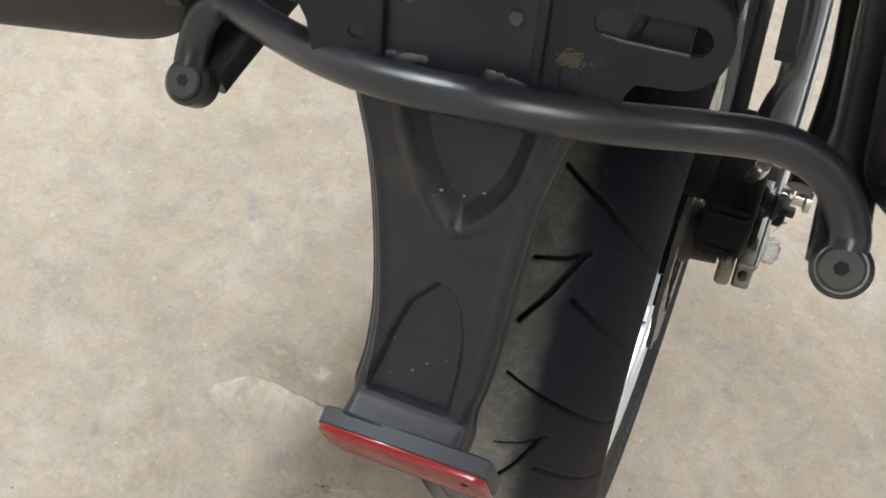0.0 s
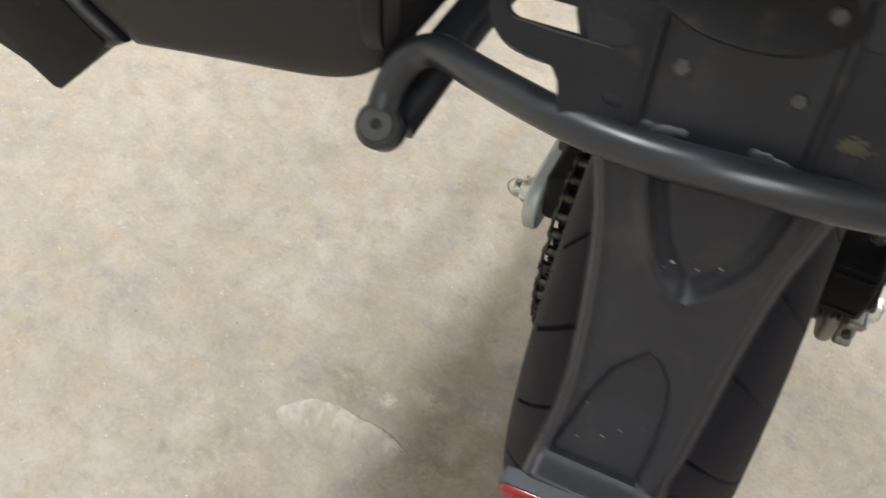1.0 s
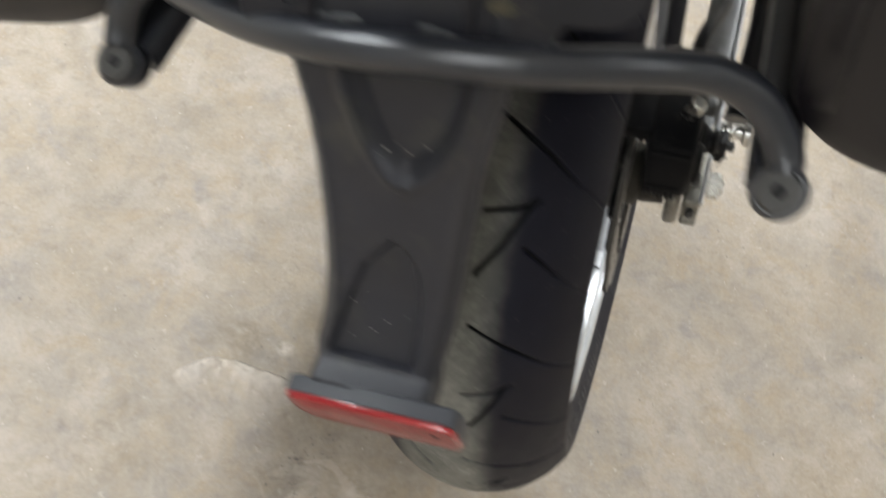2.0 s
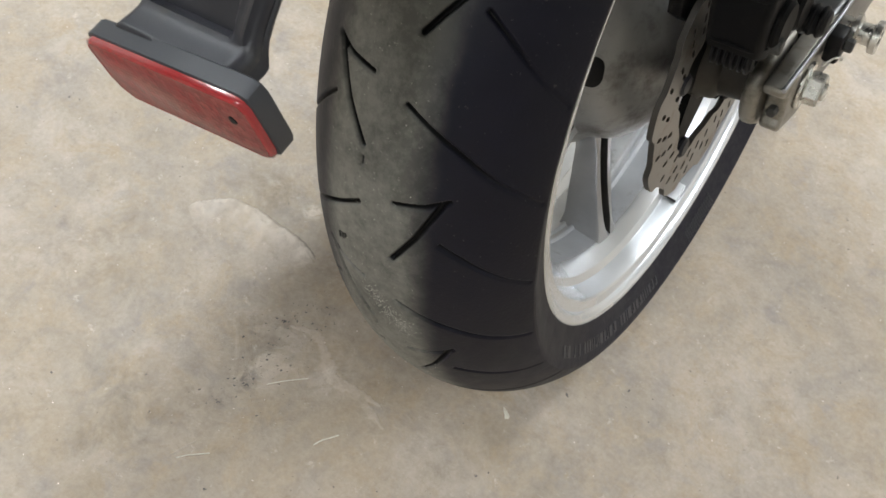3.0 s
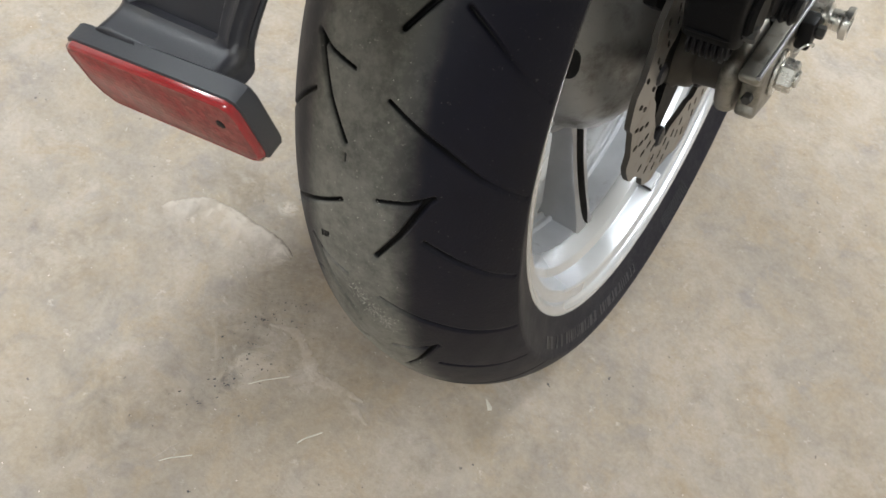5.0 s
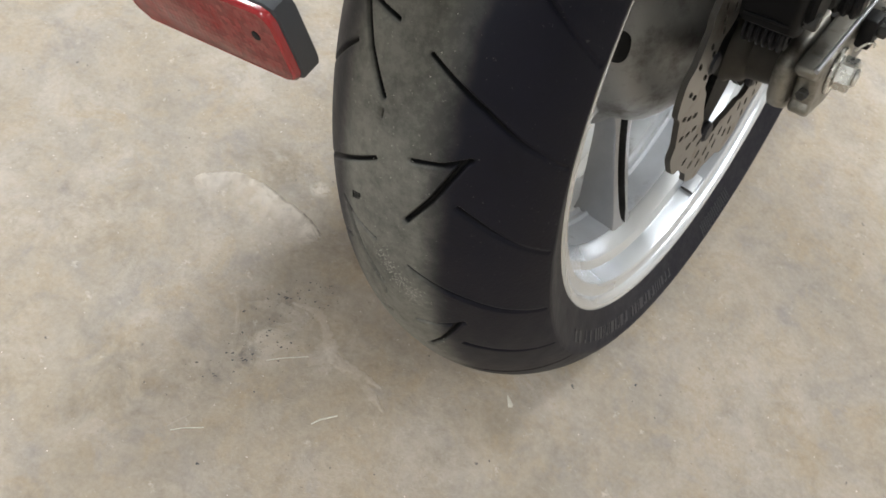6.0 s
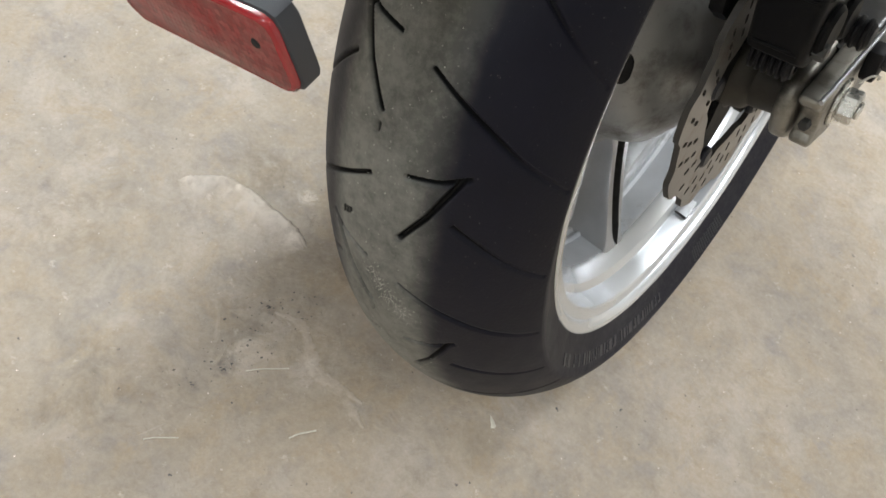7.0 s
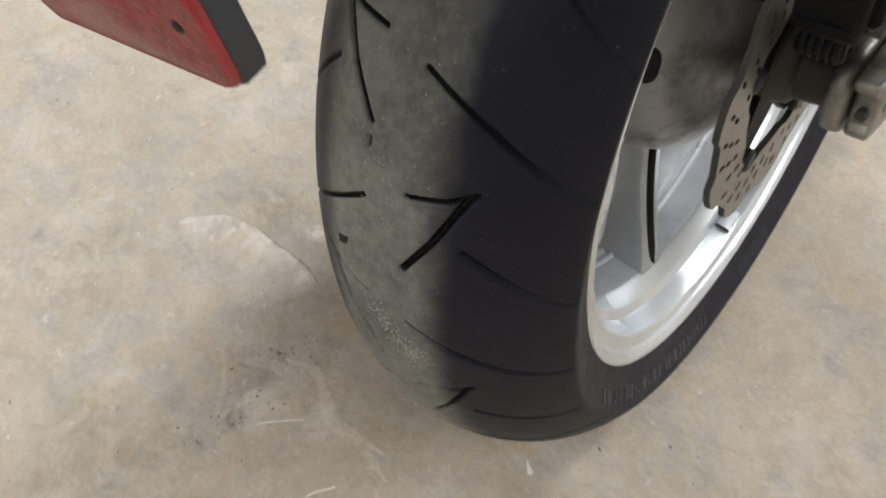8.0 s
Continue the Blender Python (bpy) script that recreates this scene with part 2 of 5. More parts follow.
CONCRETE = concrete_material()
SMEAR = concrete_material("chalk_smear", 0.30, 0.0005)
RIDGE = concrete_material("chalky_mortar", 0.55, 0.0038)
WALL = mat("wall_paint", (0.62, 0.61, 0.58), 0.6, vary=0.06, scale=6, bump=0.0005)
CEILING = mat("ceiling_paint", (0.7, 0.7, 0.68), 0.7, vary=0.05, scale=6)
TYRE = tyre_material()
MATTBLACK = mat("matt_black", (0.010, 0.010, 0.011), 0.8, vary=0.2, scale=80)
RUBBER_TEXT = mat("raised_rubber", (0.034, 0.033, 0.038), 0.5, vary=0.15, scale=80)
ALU = mat("cast_aluminium", (0.43, 0.435, 0.45), 0.40, 0.6, vary=0.14, scale=50, bump=0.0002, bump_scale=900, dirt=(0.22, 0.205, 0.18), dirt_scale=30, dirt_at=0.74, uneven=0.04)
RIM = mat("silver_rim", (0.83, 0.852, 0.895), 0.24, 0.68, vary=0.04, scale=30, uneven=0.02)
BARREL = mat("dusty_barrel", (0.70, 0.71, 0.73), 0.36, 0.4, vary=0.2, scale=35, dirt=(0.17, 0.155, 0.13), dirt_scale=26, dirt_at=0.68)
WELL = mat("dusty_silver_well", (0.66, 0.68, 0.72), 0.36, 0.42, vary=0.12, scale=40, dirt=(0.16, 0.145, 0.12), dirt_scale=20, dirt_at=0.66)
BOSS = mat("grimy_boss", (0.034, 0.030, 0.026), 0.5, 0.5, vary=0.25, scale=60, dirt=(0.05, 0.045, 0.036), dirt_scale=40, dirt_at=0.55)
HUBMAT = mat("dusty_hub_casting", (0.40, 0.40, 0.395), 0.48, 0.45, vary=0.16, scale=45, bump=0.0004, bump_scale=600, dirt=(0.12, 0.108, 0.09), dirt_scale=25, dirt_at=0.60)
STEEL = mat("disc_steel", (0.30, 0.288, 0.275), 0.40, 0.75, vary=0.14, scale=90, dirt=(0.20, 0.165, 0.12), dirt_scale=45, dirt_at=0.62)
CHANNEL = mat("dark_channel", (0.060, 0.058, 0.056), 0.5, 0.3, vary=0.35, scale=60, dirt=(0.012, 0.011, 0.010), dirt_scale=30, dirt_at=0.60)
DISCRIM = mat("dark_disc_rim", (0.050, 0.044, 0.038), 0.7, vary=0.3, scale=90)
ZINC = mat("bright_zinc", (0.70, 0.69, 0.66), 0.28, 1.0, vary=0.1, scale=120)
TUBE = mat("satin_black_tube", (0.0245, 0.0262, 0.0330), 0.30, spec=0.75, vary=0.18, scale=70, bump=0.0001, bump_scale=1200, dirt=(0.06, 0.056, 0.05), dirt_scale=60, dirt_at=0.82, uneven=0.06)
PLASTIC = mat("black_textured_plastic", (0.0215, 0.0220, 0.0290), 0.34, vary=0.2, scale=55, bump=0.00025, bump_scale=1500, dirt=(0.055, 0.053, 0.047), dirt_scale=34, dirt_at=0.66)
DARKPL = mat("dark_plastic", (0.0075, 0.0070, 0.0085), 0.5, spec=0.25, vary=0.2, scale=60, bump=0.0002, bump_scale=900, dirt=(0.05, 0.046, 0.04), dirt_scale=30, dirt_at=0.68)
CASE = mat("pannier_plastic", (0.0085, 0.0070, 0.0094), 0.42, vary=0.12, scale=30, bump=0.0002, bump_scale=1500)
GREYPL = mat("grey_plastic", (0.044, 0.046, 0.055), 0.5, vary=0.15, scale=70, bump=0.0002, bump_scale=900)
BRACKET = mat("black_steel_bracket", (0.0180, 0.0178, 0.0230), 0.46, 0.0, vary=0.3, scale=60, spec=0.36, dirt=(0.10, 0.085, 0.065), dirt_scale=40, dirt_at=0.68)
BLACKMET = mat("black_caliper", (0.0050, 0.0048, 0.0056), 0.55, 0.0, vary=0.4, scale=90, spec=0.14, dirt=(0.020, 0.018, 0.016), dirt_scale=60, dirt_at=0.66)
BOLT = mat("dull_bolt", (0.070, 0.068, 0.066), 0.55, 0.5, vary=0.25, scale=200)
CHAINM = mat("oiled_chain", (0.10, 0.095, 0.085), 0.38, 0.9, vary=0.3, scale=200, dirt=(0.02, 0.018, 0.015), dirt_scale=150, dirt_at=0.52)
BLOCKMAT = mat("grimy_aluminium", (0.30, 0.28, 0.245), 0.45, 0.6, vary=0.2, scale=60, dirt=(0.10, 0.09, 0.075), dirt_scale=40, dirt_at=0.58)
ARMMAT = mat("swingarm_paint", (0.095, 0.094, 0.095), 0.34, 0.55, vary=0.2, scale=40, dirt=(0.06, 0.055, 0.048), dirt_scale=30, dirt_at=0.62)
SILVERP = mat("silver_paint", (0.36, 0.37, 0.39), 0.36, 0.45, vary=0.06, scale=20, coat=0.3)
MIDGREY = mat("grey_panel_plastic", (0.27, 0.28, 0.30), 0.42, vary=0.12, scale=30, bump=0.0002, bump_scale=900)
WHITEP = mat("off_white_paint", (0.60, 0.63, 0.60), 0.35, 0.15, vary=0.10, scale=60, dirt=(0.25, 0.23, 0.19), dirt_scale=70, dirt_at=0.66)
MUD = mat("dried_mud", (0.085, 0.074, 0.050), 0.9, vary=0.3, scale=120, bump=0.0006, bump_scale=400)
WORNBOLT_HIGHLIGHT = mat("worn_bolt_and_highlight", (0.105, 0.103, 0.105), 0.50, 0.6, vary=0.35, scale=250)
SCUFF = mat("scuffed_weld", (0.115, 0.12, 0.126), 0.45, 0.4, vary=0.5, scale=160, bump=0.0006, bump_scale=500)
DEBRIS = mat("dry_straw", (0.68, 0.655, 0.58), 0.7, vary=0.2, scale=300)
PALEGRIT = mat("pale_sand", (0.42, 0.41, 0.37), 0.8, vary=0.3, scale=300)
GRIT = mat("dark_grit", (0.10, 0.098, 0.098), 0.8, vary=0.3, scale=300)


def reflector_material():
    """Red prismatic plastic: glossy, with a fine square lattice of prisms behind the face."""
    m = mat("red_reflector_plastic", (0.27, 0.020, 0.022), 0.34, vary=0.25, scale=60, spec=0.3, coat=0.0, dirt=(0.27, 0.105, 0.095), dirt_scale=26, dirt_at=0.52)
    nt = m.node_tree
    b = nt.nodes["Principled BSDF"]
    tc = nt.nodes.new("ShaderNodeTexCoord")
    v = nt.nodes.new("ShaderNodeTexVoronoi")
    v.inputs["Scale"].default_value = 420
    v.inputs["Randomness"].default_value = 0.15
    nt.links.new(tc.outputs["Object"], v.inputs["Vector"])
    bp = nt.nodes.new("ShaderNodeBump")
    bp.inputs["Strength"].default_value, bp.inputs["Distance"].default_value = 0.25, 0.0005
    nt.links.new(v.outputs["Distance"], bp.inputs["Height"])
    nt.links.new(bp.outputs[0], b.inputs["Normal"])
    cell = nt.nodes.new("ShaderNodeTexVoronoi")
    cell.inputs["Scale"].default_value = 420
    cell.inputs["Randomness"].default_value = 0.4
    nt.links.new(tc.outputs["Object"], cell.inputs["Vector"])
    lum = nt.nodes.new("ShaderNodeSeparateColor")
    nt.links.new(cell.outputs["Color"], lum.inputs[0])
    mr = nt.nodes.new("ShaderNodeMapRange")
    mr.inputs["To Min"].default_value, mr.inputs["To Max"].default_value = 0.75, 1.25
    nt.links.new(lum.outputs[0], mr.inputs[0])
    old = b.inputs["Base Color"].links[0].from_socket
    sc = nt.nodes.new("ShaderNodeVectorMath")
    sc.operation = "SCALE"
    nt.links.new(old, sc.inputs[0])
    nt.links.new(mr.outputs[0], sc.inputs["Scale"])
    nt.links.new(sc.outputs[0], b.inputs["Base Color"])
    return m


REFLECT = reflector_material()
REDEDGE = mat("clear_red_edge", (0.30, 0.010, 0.014), 0.22, vary=0.2, scale=80, spec=0.6, coat=0.5)


# ------------------------------------------------------------------ mesh helpers
def mesh_object(name, bm, material, parent=None, label="", smooth=True, shift=(0, 0, 0), crease=38):
    bmesh.ops.recalc_face_normals(bm, faces=bm.faces)
    if any(shift):
        bmesh.ops.translate(bm, verts=bm.verts, vec=shift)
    me = bpy.data.meshes.new(name)
    bm.to_mesh(me)
    bm.free()
    for m in material if isinstance(material, (list, tuple)) else (material,):
        me.materials.append(m)
    if smooth:
        for p in me.polygons:
            p.use_smooth = True
        me.set_sharp_from_angle(angle=radians(crease))
    ob = new(name, me)
    if parent:
        ob.parent = parent
    if label:
        ob["label"] = label
    return ob


def part(name, bm, material, parent, label="", crease=38):
    """A part of the motorcycle, given in the bike's own axes: hub in the origin, x right, y ahead, z up."""
    return mesh_object(name, bm, material, parent, label, shift=(0, 0, TYRE_R), crease=crease)


def box(x0, x1, y0, y1, z0, z1, bevel=0.003, seg=2, bm=None):
    bm = bm or bmesh.new()
    m = Matrix.Translation(((x0 + x1) / 2, (y0 + y1) / 2, (z0 + z1) / 2)) @ Matrix.Diagonal((x1 - x0, y1 - y0, z1 - z0, 1))
    vs = bmesh.ops.create_cube(bm, size=1, matrix=m)["verts"]
    if bevel:
        es = {e for v in vs for e in v.link_edges}
        bmesh.ops.bevel(bm, geom=list(es), offset=bevel, segments=seg, affect="EDGES", profile=0.5)
    return bm


def lathe(profile, seg=96, bm=None, closed=True, centre=(0, 0)):
    """Turn (x, r) points about the x axis."""
    bm = bm or bmesh.new()
    rings = []
    for x, r in profile:
        rings.append([bm.verts.new((x, centre[0] - r * math.cos(2 * math.pi * k / seg), centre[1] + r * math.sin(2 * math.pi * k / seg))) for k in range(seg)])
    n = len(rings)
    for i in range(n if closed else n - 1):
        a, c = rings[i], rings[(i + 1) % n]
        for k in range(seg):
            bm.faces.new((a[k], a[(k + 1) % seg], c[(k + 1) % seg], c[k]))
    return bm


def rod(p0, p1, r, seg=16, bm=None, r1=None, bevel=0.0):
    """A round or (seg=6) hexagonal bar from p0 to p1, its rims eased."""
    bm = bm or bmesh.new()
    p0, p1 = Vector(p0), Vector(p1)
    q = (p1 - p0).to_track_quat("Z", "Y").to_matrix().to_4x4()
    L = (p1 - p0).length
    r1 = r if r1 is None else r1
    e = min(bevel, L / 3)
    stations = [(0, r - e), (e, r), (L - e, r1), (L, r1 - e)] if e else [(0, r), (L, r1)]
    rings = [[bm.verts.new(Matrix.Translation(p0) @ q @ Vector((rr * math.cos(2 * math.pi * k / seg), rr * math.sin(2 * math.pi * k / seg), z))) for k in range(seg)] for z, rr in stations]
    for a, c in zip(rings, rings[1:]):
        for k in range(seg):
            bm.faces.new((a[k], a[(k + 1) % seg], c[(k + 1) % seg], c[k]))
    bm.faces.new(rings[0][::-1])
    bm.faces.new(rings[-1])
    return bm


def smooth_path(pts, n=10):
    """Catmull-Rom through the points."""
    P = [Vector(p) for p in pts]
    P = [2 * P[0] - P[1]] + P + [2 * P[-1] - P[-2]]
    out = []
    for i in range(1, len(P) - 2):
        a, b, c, d = P[i - 1:i + 3]
        for k in range(n):
            t = k / n
            out.append(0.5 * (2 * b + (c - a) * t + (2 * a - 5 * b + 4 * c - d) * t * t + (3 * b - a - 3 * c + d) * t ** 3))
    return out + [P[-2]]


def sweep(pts, r, seg=20, bm=None, flat=None):
    """A tube along the points; flat = (width, thickness) gives a flat bar."""
    bm = bm or bmesh.new()
    n = len(pts)
    rings, up = [], Vector((0, 0, 1))
    for i, p in enumerate(pts):
        t = (pts[min(i + 1, n - 1)] - pts[max(i - 1, 0)]).normalized()
        side = t.cross(up)
        if side.length < 1e-4:
            side = Vector((1, 0, 0))
        side.normalize()
        nor = side.cross(t).normalized()
        ring = []
        for k in range(seg):
            a = 2 * math.pi * (k + 0.5) / seg
            u, v = math.cos(a), math.sin(a)
            if flat:
                u = math.copysign(abs(u) ** 0.25, u) * flat[0] / 2
                v = math.copysign(abs(v) ** 0.25, v) * flat[1] / 2
            else:
                u, v = u * r, v * r
            ring.append(bm.verts.new(p + side * u + nor * v))
        rings.append(ring)
    for a, c in zip(rings, rings[1:]):
        for k in range(seg):
            bm.faces.new((a[k], a[(k + 1) % seg], c[(k + 1) % seg], c[k]))
    bm.faces.new(rings[0][::-1])
    bm.faces.new(rings[-1])
    return bm


def plate(outline, m, thick, holes=(), bevel=0.0008, bm=None):
    """A flat plate from a 2D outline with holes, laid into space by the matrix m (plate in xy, thickness along z)."""
    bm = bm or bmesh.new()
    start = len(bm.faces)
    loops = []
    for pts in (outline, *holes):
        vs = [bm.verts.new((x, y, 0)) for x, y in pts]
        loops.append([bm.edges.new((vs[i], vs[(i + 1) % len(vs)])) for i in range(len(vs))])
    es = [e for l in loops for e in l]
    res = bmesh.ops.triangle_fill(bm, use_beauty=True, use_dissolve=False, edges=es)
    fs = [g for g in res["geom"] if isinstance(g, bmesh.types.BMFace)]
    ex = bmesh.ops.extrude_face_region(bm, geom=fs)
    top = [g for g in ex["geom"] if isinstance(g, bmesh.types.BMVert)]
    bmesh.ops.translate(bm, verts=top, vec=(0, 0, thick))
    vs = {v for f in bm.faces[start:] for v in f.verts} if start else set(bm.verts)
    bmesh.ops.transform(bm, matrix=m, verts=list(vs))
    return bm


def rounded(bm, offset, seg=2):
    """Eases the sharp rims of a plate."""
    bmesh.ops.recalc_face_normals(bm, faces=bm.faces)
    flat = [e for e in bm.edges if len(e.link_faces) == 2 and e.calc_face_angle(0) < 0.01]
    bmesh.ops.dissolve_edges(bm, edges=flat, use_verts=False)
    es = [e for e in bm.edges if len(e.link_faces) == 2 and e.calc_face_angle(0) > 0.9]
    bmesh.ops.bevel(bm, geom=es, offset=offset, segments=seg, affect="EDGES", profile=0.5, clamp_overlap=True)
    return bm


def loft(rings, bm=None, caps=True):
    """Skin through rings of points."""
    bm = bm or bmesh.new()
    rows = [[bm.verts.new(p) for p in ring] for ring in rings]
    for a, c in zip(rows, rows[1:]):
        for k in range(len(a)):
            bm.faces.new((a[k], a[(k + 1) % len(a)], c[(k + 1) % len(a)], c[k]))
    if caps:
        bm.faces.new(rows[0][::-1])
        bm.faces.new(rows[-1])
    return bm


def stadium(x0, x1, y0, y1, n=10):
    """Outline of a slot: half-round ends at x0 and x1."""
    r = (y1 - y0) / 2
    c = (y0 + y1) / 2
    return [(x1 - r + r * math.cos(a), c + r * math.sin(a)) for a in (math.pi * (k / n - 0.5) for k in range(n + 1))] + [(x0 + r + r * math.cos(a), c + r * math.sin(a)) for a in (math.pi * (k / n + 0.5) for k in range(n + 1))]


def circle(cx, cy, r, n=16):
    return [(cx + r * math.cos(2 * math.pi * k / n), cy + r * math.sin(2 * math.pi * k / n)) for k in range(n)]


def text_mesh(body, size, depth):
    cu = bpy.data.curves.new("letters", "FONT")
    cu.body, cu.size, cu.extrude, cu.align_x = body, size, depth, "CENTER"
    ob = bpy.data.objects.new("letters", cu)
    me = bpy.data.meshes.new_from_object(ob)
    bm = bmesh.new()
    bm.from_mesh(me)
    bpy.data.objects.remove(ob)
    bpy.data.meshes.remove(me)
    return bm


# ------------------------------------------------------------------ the room
def room():
    bm = bmesh.new()
    x0, x1, y0, y1 = -4.0, 4.0, -4.0, 5.0
    box(x0 - 0.2, x1 + 0.2, y0 - 0.2, y1 + 0.2, -0.15, 0, 0, bm=bm)
    floor = tagged(mesh_object("floor", bm, CONCRETE, smooth=False), "worn warm-grey concrete workshop floor with stains", "floor", kind="structure")
    for name, b in (("wall_west", (x0 - 0.2, x0, y0, y1)), ("wall_east", (x1, x1 + 0.2, y0, y1)), ("wall_south", (x0 - 0.2, x1 + 0.2, y0 - 0.2, y0)), ("wall_north", (x0 - 0.2, x1 + 0.2, y1, y1 + 0.2))):
        tagged(mesh_object(name, box(*b, 0, CEIL, 0), WALL, smooth=False), "plain off-white painted workshop wall", "wall", kind="structure")
    tagged(mesh_object("ceiling", box(x0 - 0.2, x1 + 0.2, y0 - 0.2, y1 + 0.2, CEIL, CEIL + 0.15, 0), CEILING, smooth=False), "plain white painted workshop ceiling", "ceiling", kind="structure")
    return floor


FLOOR = room()


def ceiling_light(x, y, watts):
    root = tagged(new("ceiling_light"), "long white fluorescent batten lamp on the ceiling", "ceiling light", "ceiling lights")
    root.matrix_world = pose(x, y, CEIL)
    bm = bmesh.new()
    for sx in (-1, 1):
        box(sx * 0.19 - 0.012, sx * 0.19 + 0.012, -1.16, 1.16, -0.07, 0.0, 0.003, bm=bm)
    box(-0.2, 0.2, -1.18, -1.16, -0.07, 0, 0.002, bm=bm)
    box(-0.2, 0.2, 1.16, 1.18, -0.07, 0, 0.002, bm=bm)
    mesh_object("frame", bm, CEILING, root)
    mesh_object("diffuser", box(-0.175, 0.175, -1.155, 1.155, -0.055, -0.045, 0), GLOWMAT, root, smooth=False)
    la = bpy.data.lights.new("tube_light", "AREA")
    la.shape, la.size, la.size_y, la.energy, la.color = "RECTANGLE", 0.34, 2.3, watts, (0.88, 0.955, 1.0)
    lo = new("tube_light", la)
    lo.parent = root
    lo.location = (0, 0, -0.075)


GLOWMAT = glow("lamp_diffuser", (1.0, 0.97, 0.92), 6.0)
for lamp in LAMPS:
    ceiling_light(*lamp)


# ------------------------------------------------------------------ the motorcycle
bike = tagged(new("motorcycle"), "black motorcycle leaning on its stand, rear end on the concrete floor", "motorcycle")
bike.matrix_world = pose(0, 0, HUB_Z, 0, -LEAN, 0) @ Matrix.Translation((0, 0, -TYRE_R))

HW, RAD, MAJOR = 0.0915, 0.09, 0.225       # tyre half width, section radius, ring radius
PITCH = 2 * math.pi / 14


def tread_grooves():
    """Grooves of one pitch: (points of x and degrees from the rear, half width, depth). The left side is the mirror, half a pitch on."""
    right = [
        ([(0.0118, 12.9), (0.030, 13.6), (0.0425, 14.8)], 0.0012, 0.0042),
        ([(0.0118, 5.3), (0.026, 9.2), (0.0395, 14.4)], 0.0016, 0.0046),
        ([(0.0120, 24.0), (0.028, 22.2), (0.0446, 20.3), (0.062, 17.6), (0.0790, 14.6)], 0.0012, 0.0042),
        ([(0.0395, 8.9), (0.0490, 7.5), (0.0585, 5.8), (0.0690, 3.7), (0.0790, 1.5)], 0.0011, 0.0036),
    ]
    left = [([(-x, d + 180 / 14) for x, d in p], w, e) for p, w, e in right]
    dots = [([(-0.0112, 16.7), (-0.0114, 15.9)], 0.0012, 0.002)]
    return [([(x + 0.0022, math.radians(d)) for x, d in p], w, e) for p, w, e in right + left + dots]


SIDEWALL = [(0.0815, 0.2659), (0.0827, 0.2632), (0.0824, 0.2605), (0.0804, 0.2560), (0.0772, 0.2490), (0.0740, 0.2415), (0.0715, 0.2350), (0.0700, 0.2310), (0.066, 0.2275)]


def tyre_profile(a):
    """(x, r) of the carcass; a runs from -1 (left bead) over 0 (crown) to 1 (right bead)."""
    s, u = (1 if a >= 0 else -1), abs(a)
    if u < 0.72:
        w = math.radians(62.9) * u / 0.72
        return s * HW * math.sin(w), MAJOR + RAD * math.cos(w)
    w = (u - 0.72) / 0.28 * (len(SIDEWALL) - 1)
    k = min(int(w), len(SIDEWALL) - 2)
    f = w - k
    return s * (SIDEWALL[k][0] * (1 - f) + SIDEWALL[k + 1][0] * f), SIDEWALL[k][1] * (1 - f) + SIDEWALL[k + 1][1] * f


